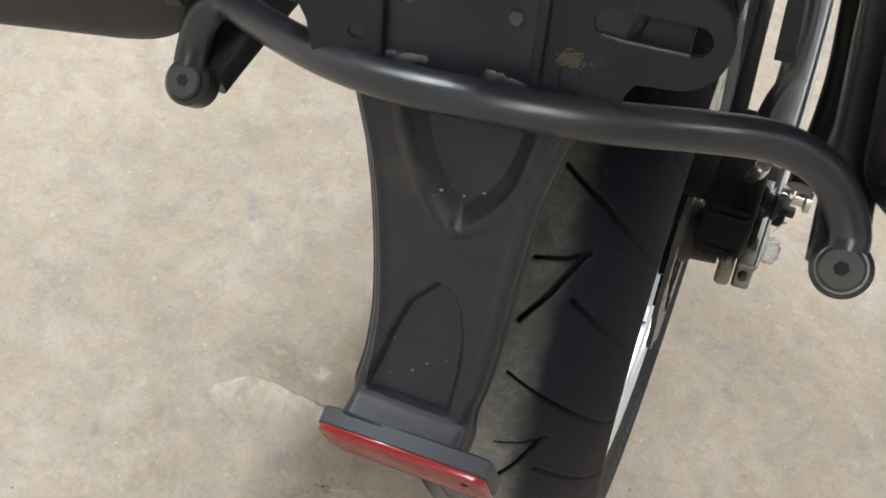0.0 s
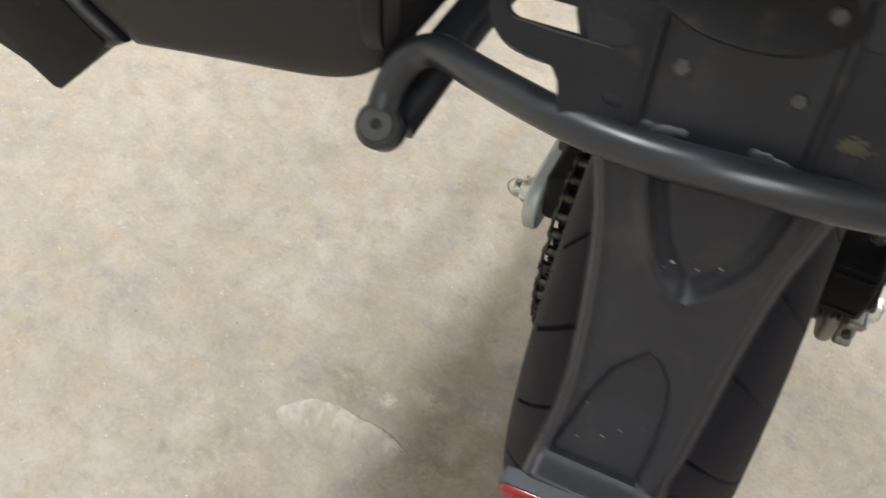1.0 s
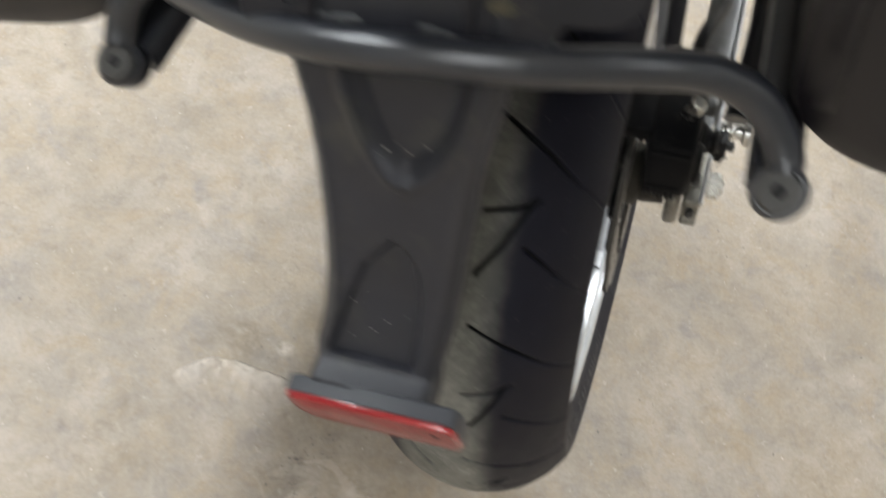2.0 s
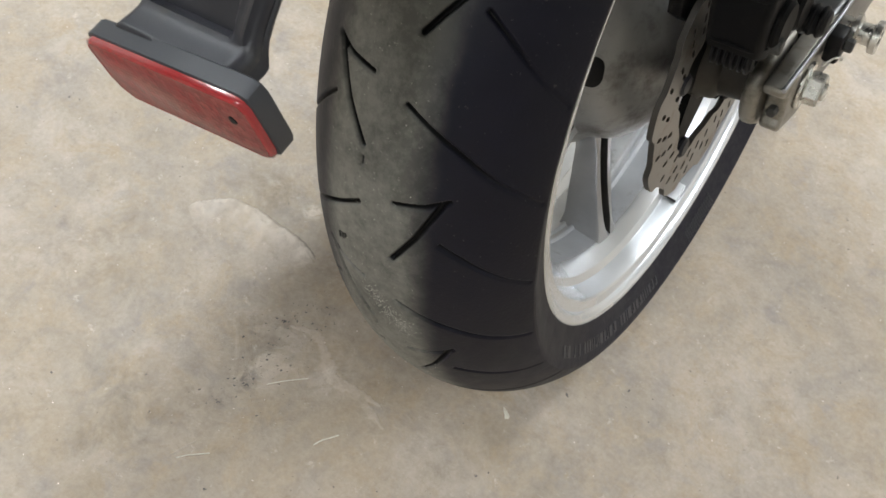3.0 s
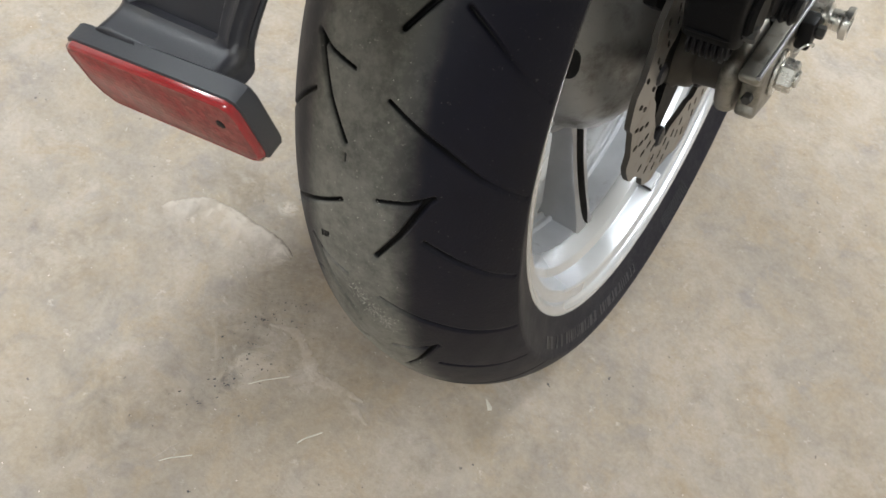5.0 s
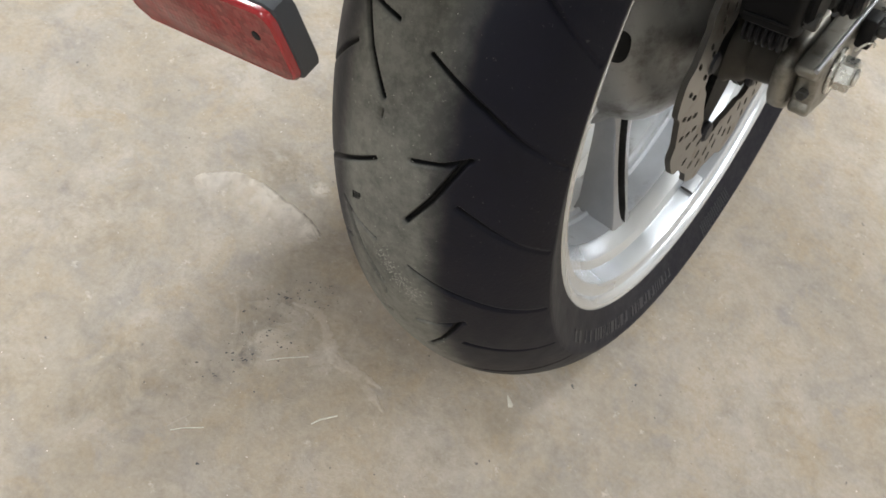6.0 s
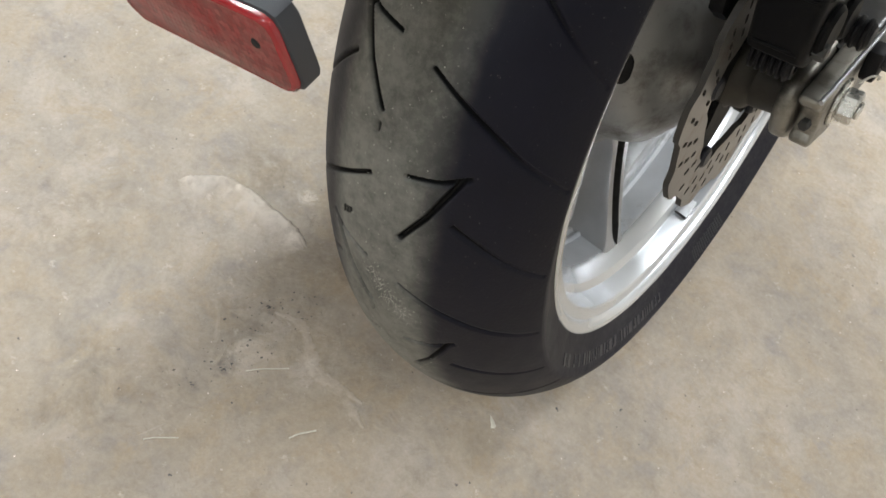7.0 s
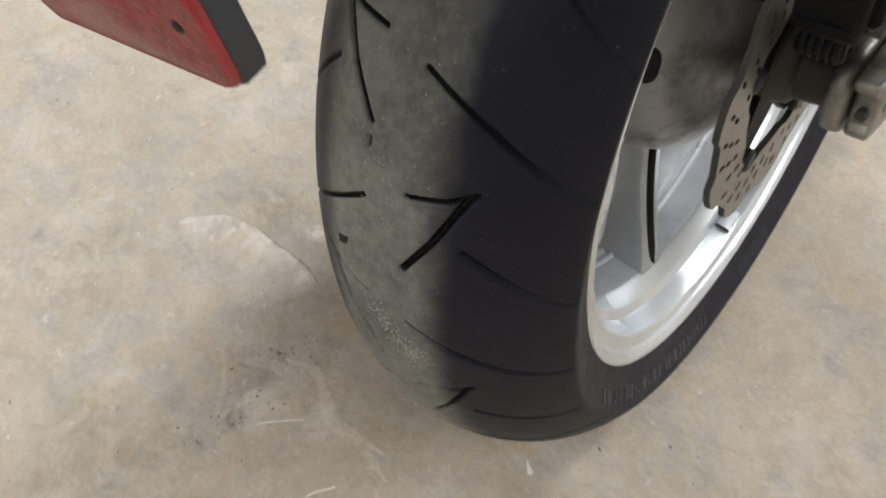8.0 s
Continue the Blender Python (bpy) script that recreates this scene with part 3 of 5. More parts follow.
def make_tyre(parent):
    NT, NA = 2240, 308
    aa = np.linspace(-1, 1, NA)
    prof = np.array([tyre_profile(a) for a in aa])
    tang = np.gradient(prof, axis=0)
    nor = np.c_[tang[:, 1], -tang[:, 0]]
    nor /= np.linalg.norm(nor, axis=1)[:, None]
    nor *= np.sign((nor * np.c_[prof[:, 0], prof[:, 1] - MAJOR]).sum(1))[:, None]
    per = NT // 14
    th = np.arange(per) * PITCH / per
    depth = np.zeros((NA, per))
    X, TH = np.meshgrid(prof[:, 0], th, indexing="ij")
    R = np.repeat(prof[:, 1][:, None], per, 1)
    S = np.repeat(np.cumsum(np.r_[0, np.linalg.norm(np.diff(prof, axis=0), axis=1)])[:, None], per, 1)   # arc length across
    arc = S[:, 0] - np.interp(0, prof[:, 0], S[:, 0])
    for pts, w, e in tread_grooves():
        p = np.array([(np.interp(x, prof[:, 0][30:-30], arc[30:-30]), a) for x, a in pts])
        for lap in (-1, 0, 1):
            q = p.copy()
            q[:, 1] += lap * PITCH
            best = np.full((NA, per), 1.0)
            for (a0, t0), (a1, t1) in zip(q, q[1:]):
                ex, ey = a1 - a0, (t1 - t0) * 0.30
                px, py = arc[:, None] - a0 + 0 * TH, (TH - t0) * 0.30
                f = np.clip((px * ex + py * ey) / (ex * ex + ey * ey), 0, 1)
                best = np.minimum(best, np.hypot(px - f * ex, py - f * ey))
            depth = np.maximum(depth, e * np.clip((w + 0.0003 - best) / 0.0013 + 0.3, 0, 1))
    depth *= np.interp(prof[:, 0], (0.046, 0.074), (1.0, 0.22))[:, None]      # they run out towards the shoulder
    D = np.tile(depth, (1, 14))
    tt = np.arange(NT) * 2 * math.pi / NT
    x = prof[:, 0][:, None] - nor[:, 0][:, None] * D
    r = prof[:, 1][:, None] - nor[:, 1][:, None] * D
    V = np.stack([x, -r * np.cos(tt)[None], r * np.sin(tt)[None] + TYRE_R], -1).reshape(-1, 3)
    i, k = np.meshgrid(np.arange(NA - 1), np.arange(NT), indexing="ij")
    k2 = (k + 1) % NT
    F = np.stack([i * NT + k, i * NT + k2, (i + 1) * NT + k2, (i + 1) * NT + k], -1).reshape(-1, 4)
    me = bpy.data.meshes.new("tyre")
    me.vertices.add(len(V))
    me.vertices.foreach_set("co", V.astype(np.float32).ravel())
    me.loops.add(F.size)
    me.loops.foreach_set("vertex_index", F.astype(np.int32).ravel())
    me.polygons.add(len(F))
    me.polygons.foreach_set("loop_start", np.arange(0, F.size, 4, dtype=np.int32))
    me.update(calc_edges=True)
    me.materials.append(TYRE)
    me.polygons.foreach_set("use_smooth", np.ones(len(F), dtype=bool))
    me.update()
    me.validate()
    ob = new("tyre", me)
    ob.parent = parent
    ob["label"] = "black rubber tyre with a dusty worn tread"
    return ob


def on_wheel(x, r, deg):
    """A place on the wheel: degrees from the rear, upward."""
    a = math.radians(deg)
    return Vector((x, -r * math.cos(a), r * math.sin(a)))


def make_wheel():
    half = [(0.0655, 0.2265), (0.0685, 0.2312), (0.0698, 0.2318), (0.0709, 0.2308), (0.0713, 0.2290), (0.0708, 0.2262), (0.0690, 0.2236), (0.0672, 0.2222), (0.0655, 0.2215), (0.0648, 0.2180), (0.0640, 0.2140), (0.0628, 0.2122), (0.0600, 0.2112), (0.0500, 0.2086), (0.0478, 0.2078), (0.0468, 0.2060), (0.0440, 0.2020), (0.0330, 0.1958), (0.0300, 0.1946), (0.0270, 0.1940), (0.012, 0.1925), (0.0070, 0.1920), (0.0058, 0.1902), (0.0042, 0.1894), (0.0026, 0.1900), (0.0012, 0.1920), (0.0, 0.1922)]
    prof = half + [(-x, r) for x, r in half[-2::-1]] + [(-0.05, 0.222), (-0.03, 0.2), (0.03, 0.2), (0.05, 0.222)]
    wheel = part("rear_wheel", lathe(prof, 192), [RIM, BARREL, WELL], bike, "silver cast aluminium rear wheel", crease=16)
    for p in wheel.data.polygons:                        # the well between the spokes stays dusty
        if -0.029 < p.center.x < 0.029 and math.hypot(p.center.y, p.center.z - TYRE_R) < 0.1975:
            p.material_index = 2 if p.center.x > 0.001 else 1
    make_tyre(wheel)
    # hub: a wide dish that rises towards the disc side, with dark patches painted as shaded oval holes
    bm = bmesh.new()
    lathe([(0.062, 0.022), (0.062, 0.034), (0.0575, 0.044), (0.0520, 0.0555), (0.0455, 0.0665), (0.0385, 0.0758), (0.0310, 0.0828), (0.0230, 0.0872), (0.0150, 0.0896), (0.008, 0.0915), (0.002, 0.0950), (-0.002, 0.1000), (-0.008, 0.1040), (-0.03, 0.104), (-0.05, 0.098), (-0.055, 0.06), (-0.055, 0.022)], 96, bm)
    part("hub", bm, HUBMAT, wheel, "dusty grey cast hub")
    HOLE = 12.0
    for k in range(3):
        bm = bmesh.new()
        loops = []
        for h, sc in ((-0.0006, 1.0), (0.0006, 0.98), (0.0009, 0.92), (0.0009, 0.3)):
            ring = []
            for i in range(28):
                w = 2 * math.pi * i / 28
                u, v = (math.copysign(abs(q) ** 0.75, q) * sc for q in (math.cos(w), math.sin(w)))
                x = 0.0195 + 0.0080 * u
                ring.append(bm.verts.new(on_wheel(x, float(np.interp(x, (0.008, 0.015, 0.023, 0.031), (0.0915, 0.0896, 0.0872, 0.0828))) + h, HOLE + math.degrees(0.0125 * v / 0.0887) + 120 * k)))
            loops.append(ring)
        for p, q in zip(loops, loops[1:]):
            for i in range(28):
                bm.faces.new((p[i], p[(i + 1) % 28], q[(i + 1) % 28], q[i]))
        bm.faces.new(loops[-1])
        part("hub_hole_patch", bm, MATTBLACK, wheel, "dark raised patch painted as a hole in the hub")
    # three forked pairs of deep spokes, each with a channel along its outer face, flared where it meets hub and rim
    for deg in (-76.5, -23.5, 43.5, 96.5, 163.5, 216.5):
        a = math.radians(deg)
        along = Vector((0, math.sin(a), math.cos(a)))
        bm = bmesh.new()
        rings = []
        for j in range(19):
            f = j / 18
            r = 0.086 + (0.1975 - 0.086) * f
            h = 0.0140 + 0.0110 * max(0, 0.26 - f) ** 2 / 0.0676 + 0.0045 * max(0, f - 0.82) ** 2 / 0.0324
            x1 = 0.007 + 0.027 * f ** 1.3
            x0 = min(x1 - 0.020, -0.012 + 0.006 * f) - 0.004 * max(0, f - 0.85) / 0.15
            mid = 0.0020 - 0.0060 * f ** 3
            half = 0.0072 - 0.0012 * f - 0.0045 * max(0, f - 0.86) / 0.14
            deep = 0.0130 * min(1, f / 0.08, (1.02 - f) / 0.10)
            row = [(x0, h), (x1 - 0.003, h), (x1 - 0.0008, h - 0.0008), (x1, h - 0.0030), (x1, mid + half), (x1 - deep, mid + half * 0.75), (x1 - deep, mid - half * 0.75), (x1, mid - half), (x1, 0.0030 - h), (x1 - 0.0008, 0.0008 - h), (x1 - 0.003, -h), (x0, -h)]
            rings.append([bm.verts.new(Vector((x, -r * math.cos(a), r * math.sin(a))) + along * q) for x, q in row])
        for p, q in zip(rings, rings[1:]):
            for i in range(len(p)):
                # the channel's three faces take the darker material
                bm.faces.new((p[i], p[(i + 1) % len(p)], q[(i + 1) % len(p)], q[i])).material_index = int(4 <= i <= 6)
        bm.faces.new(rings[0])
        bm.faces.new(rings[-1])
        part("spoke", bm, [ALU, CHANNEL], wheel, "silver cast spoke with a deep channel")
    # balance weight stuck to the ledge of the rim
    bm = bmesh.new()
    loops = []
    for d in (-101.6, -103.4, -105.2, -107.0):
        loops.append([bm.verts.new(on_wheel(x, r, d)) for x, r in ((0.0490, 0.2090), (0.0490, 0.2056), (0.0500, 0.2048), (0.0600, 0.2068), (0.0608, 0.2076), (0.0608, 0.2120))])
    for p, q in zip(loops, loops[1:]):
        for i in range(6):
            bm.faces.new((p[i], p[(i + 1) % 6], q[(i + 1) % 6], q[i]))
    # the lower end gets a dark material, its shade put into the colour
    bm.faces.new(loops[0]).material_index = 1
    bm.faces.new(loops[-1])
    part("balance_weight", bm, [ALU, BOLT], wheel, "dull grey balance weight stuck inside the rim")
    # petal brake disc
    out, n = [], 240
    for k in range(n):
        a = 2 * math.pi * k / n
        w = math.sin(a * 10)
        out.append(((0.1095 + 0.0038 * math.tanh(3.0 * w)) * math.cos(a), (0.1095 + 0.0038 * math.tanh(3.0 * w)) * math.sin(a)))
    inner = [((0.070 + 0.004 * math.tanh(3 * math.sin(5 * a))) * math.cos(a), (0.070 + 0.004 * math.tanh(3 * math.sin(5 * a))) * math.sin(a)) for a in (2 * math.pi * k / 120 for k in range(120))]
    holes = []
    for k in range(30):
        for rr, da in ((0.0800, 0), (0.0895, 4), (0.0985, 8)):
            if (k + int(rr * 1000)) % 5 == 0:
                continue
            a = math.radians(12 * k + da)
            holes.append([(rr * math.cos(a) + u * math.cos(a + 0.5) - v * math.sin(a + 0.5), rr * math.sin(a) + u * math.sin(a + 0.5) + v * math.cos(a + 0.5)) for u, v in stadium(-0.0040, 0.0040, -0.0020, 0.0020, 4)])
    m = Matrix(((0, 0, 1, 0.0785), (-1, 0, 0, 0), (0, 1, 0, 0), (0, 0, 0, 1)))
    disc = part("brake_disc", plate(out, m, 0.0045, [inner] + holes), [STEEL, DISCRIM], wheel, "worn petal-edged slotted steel brake disc")
    for p in disc.data.polygons:                         # a darker brown on the rims of disc and slots
        p.material_index = int(abs(p.normal.x) < 0.5)
    bm = lathe([(0.058, 0.018), (0.058, 0.036), (0.076, 0.034), (0.080, 0.030), (0.088, 0.0285), (0.092, 0.024), (0.114, 0.022), (0.114, 0.016)], 48)
    part("disc_carrier", bm, BOSS, wheel, "grimy disc carrier boss")
    for k in range(5):
        d = 72 * k + 18
        c, w = math.cos(math.radians(d)), math.sin(math.radians(d))
        out = [(r * c - q * w, r * w + q * c) for r, q in ((0.030, -0.020), (0.045, -0.0165), (0.060, -0.0130), (0.070, -0.0110), (0.0755, -0.006), (0.0765, 0.0), (0.0755, 0.006), (0.070, 0.0110), (0.060, 0.0130), (0.045, 0.0165), (0.030, 0.020))]
        part("carrier_arm", plate(out, Matrix(((0, 0, 1, 0.0715), (-1, 0, 0, 0), (0, 1, 0, 0), (0, 0, 0, 1))), 0.0060), BLACKMET, wheel)
        c = on_wheel(0.078, 0.0710, d)
        part("disc_bolt", rod(c, c + Vector((0.007, 0, 0)), 0.0085, 24, bevel=0.002), BRACKET, wheel)
    # sprocket and its teeth
    teeth = 43
    out = []
    for k in range(teeth):
        for f, r in ((0.0, 0.1075), (0.25, 0.1085), (0.42, 0.1155), (0.58, 0.1155), (0.75, 0.1085)):
            a = 2 * math.pi * (k + f) / teeth
            out.append((r * math.cos(a), r * math.sin(a)))
    m2 = Matrix(((0, 0, 1, -0.114), (-1, 0, 0, 0), (0, 1, 0, 0), (0, 0, 0, 1)))
    part("sprocket", plate(out, m2, 0.006, [circle(0, 0, 0.045, 32)] + [circle(0.078 * math.cos(a), 0.078 * math.sin(a), 0.012, 16) for a in (2 * math.pi * k / 6 for k in range(6))]), BLACKMET, wheel, "dark toothed rear sprocket")
    lathe_bm = lathe([(-0.055, 0.03), (-0.055, 0.075), (-0.106, 0.07), (-0.106, 0.03)], 64)
    part("sprocket_carrier", lathe_bm, BLACKMET, wheel)
    # raised marking on the sidewall, as plain bars, and a knurled field
    side = sorted((r, x) for x, r in SIDEWALL)

    def on_side(r, d, lift):
        x = float(np.interp(r, [q[0] for q in side], [q[1] for q in side]))
        return on_wheel(x + lift, r, d)

    def pad(bm, d0, d1, r0, r1, lift):
        rs = [r0 + (r1 - r0) * k / 3 for k in range(4)]
        lo = [[bm.verts.new(on_side(r, d, -0.001)) for r in rs] for d in (d0, d1)]
        hi = [[bm.verts.new(on_side(r, d, lift)) for r in rs] for d in (d0, d1)]
        for k in range(3):
            bm.faces.new((hi[0][k], hi[0][k + 1], hi[1][k + 1], hi[1][k]))
            for q in (0, 1):
                bm.faces.new((lo[q][k], lo[q][k + 1], hi[q][k + 1], hi[q][k]))
        for k in (0, 3):
            bm.faces.new((lo[0][k], lo[1][k], hi[1][k], hi[0][k]))

    bm = bmesh.new()
    rnd = random.Random(4)
    a = -86.0
    while a < -36:
        w = rnd.choice((0.45, 0.8, 1.0))
        pad(bm, a, a + w, 0.2462, 0.2548, 0.0006)
        if rnd.random() < 0.5:
            pad(bm, a + w, a + w + 0.6, rnd.choice((0.2462, 0.2528)), 0.2548, 0.0006)
            w += 0.6
        a += w + (0.5 if rnd.random() < 0.85 else 2.2)
    part("sidewall_marking", bm, RUBBER_TEXT, wheel, "raised black rubber marking bars")
    bm = bmesh.new()
    for i in range(16):
        for j in range(5):
            d, r = -112 + i * 0.75, 0.2440 + j * 0.0028 + (i % 2) * 0.0014
            pad(bm, d, d + 0.42, r, r + 0.0016, 0.0006)
    tagged(part("sidewall_knurl", bm, RUBBER_TEXT, wheel), kind="stuff")
    bm = bmesh.new()
    for x0, x1, d0, d1 in ((-0.0292, -0.0285, 3.7, 4.6), (-0.0280, -0.0273, 3.9, 4.8), (-0.0262, -0.0255, 4.0, 4.9), (-0.0248, -0.0241, 4.1, 5.0), (-0.0232, -0.0226, 4.3, 5.1), (-0.0222, -0.0216, 4.7, 5.2)):
        vs = []
        for lift in (-0.0005, 0.0004):
            for x, d in ((x0, d0), (x1, d0), (x1, d1), (x0, d1)):
                vs.append(bm.verts.new(on_wheel(x, MAJOR + RAD * math.cos(math.asin(x / HW)) + lift, d)))
        bm.faces.new(vs[4:])
        for k in range(4):
            bm.faces.new((vs[k], vs[(k + 1) % 4], vs[4 + (k + 1) % 4], vs[4 + k]))
    part("tread_marking", bm, MATTBLACK, wheel, "small dark moulded bars on the tread")
    bm = bmesh.new()
    for k in range(420):
        t = rnd.random()
        x, d = -0.006 + 0.024 * t + rnd.gauss(0, 0.0045), -1.6 - 5.6 * t + rnd.gauss(0, 0.9)
        if k > 260:
            x, d = rnd.uniform(-0.028, 0.030), rnd.uniform(-25, 32)
        q = 0.00014 + 0.00034 * rnd.random() ** 2
        bmesh.ops.create_icosphere(bm, subdivisions=1, radius=q, matrix=Matrix.Translation(on_wheel(x, MAJOR + RAD * math.cos(math.asin(x / HW)) + q * 0.3, d)))
    tagged(part("stuck_grit", bm, PALEGRIT, wheel, "pale sand grains stuck to the tread"), kind="stuff")
    return wheel


WHEEL = make_wheel()


def make_chain():
    """Roller chain round the back of the sprocket and forward along both runs."""
    links = []
    r, step = 0.1125, 0.0159
    path = []
    y = 0.42
    while y > 0:
        path.append(Vector((0, y, r + y * 0.02)))
        y -= step
    n = int(math.pi * r / step)
    for k in range(n + 1):
        a = math.radians(90 - 180 * k / n)
        path.append(Vector((0, -r * math.cos(a), r * math.sin(a))))
    y = step
    while y < 0.42:
        path.append(Vector((0, y, -r + y * 0.06)))
        y += step
    bm = bmesh.new()
    for i, (p, q) in enumerate(zip(path, path[1:])):
        off = 0.0078 if i % 2 else 0.0062
        t = (q - p).normalized()
        nrm = Vector((0, -t.z, t.y))
        for s in (-1, 1):
            x = -0.111 + s * off
            vs = []
            for xx in (x - 0.0008, x + 0.0008):
                ring = []
                for f, w in ((-0.0045, 0.0025), (-0.002, 0.0062), (0.003, 0.0062), (0.0079, 0.0046), (0.0129, 0.0062), (0.018, 0.0062), (0.0204, 0.0025)):
                    ring.append((f, w))
                ring = ring + [(f, -w) for f, w in ring[::-1]]
                vs.append([bm.verts.new(p + t * f + nrm * w + Vector((xx, 0, 0))) for f, w in ring])
            m = len(vs[0])
            bm.faces.new(vs[0])
            bm.faces.new(vs[1][::-1])
            for k in range(m):
                bm.faces.new((vs[0][k], vs[0][(k + 1) % m], vs[1][(k + 1) % m], vs[1][k]))
        rod(p + Vector((-0.111 - 0.0095, 0, 0)), p + Vector((-0.111 + 0.0095, 0, 0)), 0.0026, 8, bm)
        rod(p + Vector((-0.111 - 0.005, 0, 0)), p + Vector((-0.111 + 0.005, 0, 0)), 0.005, 10, bm)
    return part("drive_chain", bm, CHAINM, bike, "oily steel roller chain")


make_chain()


def make_swingarm():
    # right arm: tapered box beam ending in the axle block
    bm = sweep(smooth_path([(0.128, 0.02, 0.0), (0.132, 0.12, 0.012), (0.132, 0.28, 0.03), (0.125, 0.46, 0.05)], 6), 0.02, 20, flat=(0.034, 0.066))
    arm = part("swingarm", bm, ARMMAT, bike, "dusty dark grey swingarm")
    lay = Matrix(((0, 0, 1, 0), (1, 0, 0, 0), (0, 1, 0, 0), (0, 0, 0, 1)))           # plate's xy to the bike's yz
    cheek = [(0.052, -0.027), (-0.010, -0.027), (-0.026, -0.0235), (-0.038, -0.0150), (-0.0455, -0.0030), (-0.0480, 0.0100), (-0.0465, 0.0220), (-0.0415, 0.0300), (-0.034, 0.0335), (0.052, 0.0340)]
    block = part("axle_block", rounded(plate(cheek, Matrix.Translation((0.1160, 0, 0)) @ lay, 0.0130), 0.0045, 3), BLOCKMAT, arm, "grimy aluminium axle block")
    outer = [(0.052, -0.028), (0.004, -0.028), (-0.0345, -0.0160), (-0.0390, -0.0105), (-0.0345, -0.0055), (-0.0360, 0.0150), (-0.0500, 0.0255), (-0.0550, 0.0300), (-0.0545, 0.0355), (0.052, 0.0355)]
    part("adjuster_plate", rounded(plate(outer, Matrix.Translation((0.1310, 0, 0)) @ lay, 0.0150), 0.0030, 3), BLOCKMAT, arm, "grimy aluminium chain adjuster end plate")
    part("adjuster_screw", rod((0.1385, -0.035, 0.004), (0.1385, -0.042, 0.004), 0.0040, 6, bevel=0.0008), BOLT, arm)
    # a bright bead stands in for the highlight along the arm's upper edge
    part("arm_highlight", sweep(smooth_path([(0.1452, -0.054, 0.0352), (0.1462, 0.00, 0.0360), (0.1475, 0.06, 0.0385), (0.1490, 0.16, 0.050), (0.148, 0.3, 0.066)], 6), 0.0017, 12), ALU, arm, "thin bright bead painting the highlight on the swingarm's edge")
    part("axle_washer", rod((0.1460, -0.002, 0.006), (0.1490, -0.002, 0.006), 0.0178, 32, bevel=0.0010), ZINC, arm, "bright zinc washer")
    bm = rod((0.149, -0.002, 0.006), (0.1605, -0.002, 0.006), 0.0124, 6, bevel=0.0014)
    rod((0.1605, -0.002, 0.006), (0.1630, -0.002, 0.006), 0.0068, 20, bm, bevel=0.0010)
    part("axle_nut", bm, ZINC, arm, "bright zinc axle nut")
    part("line_clip", box(0.147, 0.1585, 0.022, 0.040, 0.012, 0.036, 0.0025), DARKPL, arm, "black clip beside the axle nut")
    part("clip_bolt", rod((0.1585, 0.031, 0.026), (0.1650, 0.031, 0.026), 0.0052, 6, bevel=0.0010), BOLT, arm)
    part("clip_wire", sweep(smooth_path([(0.152, 0.012, 0.016), (0.157, 0.016, 0.022), (0.161, 0.023, 0.020), (0.160, 0.030, 0.013)], 5), 0.0009, 8), ZINC, arm, "bright bent wire")
    # left arm and its block
    bm = sweep(smooth_path([(-0.148, 0.02, 0.0), (-0.150, 0.12, 0.012), (-0.148, 0.28, 0.03), (-0.14, 0.46, 0.05)], 6), 0.02, 20, flat=(0.03, 0.066))
    part("swingarm_beam", bm, ARMMAT, arm)
    tail = [(0.13, -0.024), (-0.016, -0.023), (-0.029, -0.016), (-0.036, -0.003), (-0.036, 0.010), (-0.029, 0.024), (-0.012, 0.034), (0.13, 0.037)]
    part("guard_end", box(-0.1495, -0.1235, -0.026, 0.15, 0.000, 0.054, 0.006, 3), DARKPL, arm, "black plastic end of the chain guard")
    bm = rounded(plate(tail, Matrix.Translation((-0.166, 0, 0)) @ lay, 0.0155), 0.004, 3)
    part("chain_adjuster", bm, WHITEP, arm, "off-white painted chain adjuster block")
    bm = rod((-0.163, 0, 0.004), (-0.167, 0, 0.004), 0.018, 32, bevel=0.001)
    rod((-0.167, 0, 0.004), (-0.178, 0, 0.004), 0.0135, 6, bm, bevel=0.0015)
    rod((-0.178, 0, 0.004), (-0.186, 0, 0.004), 0.009, 24, bm, bevel=0.001)
    part("axle_end", bm, ZINC, arm, "bright zinc nut and axle end")
    wire = smooth_path([(-0.180, 0.000, -0.010), (-0.188, -0.003, -0.004), (-0.192, -0.004, 0.006), (-0.188, -0.003, 0.015), (-0.180, 0.0, 0.018)], 6)
    part("split_pin", sweep(wire, 0.0010, 8), ZINC, arm, "bent wire split pin")
    # stand bobbin
    bm = lathe([(0.146, 0.006), (0.146, 0.0085), (0.156, 0.0085), (0.157, 0.0125), (0.160, 0.0125), (0.162, 0.008), (0.170, 0.008), (0.172, 0.0125), (0.1765, 0.0125), (0.1765, 0.006)], 32, centre=(0.057, 0.022))
    part("stand_bobbin", bm, ZINC, arm, "polished stand bobbin")
    return arm


ARM = make_swingarm()


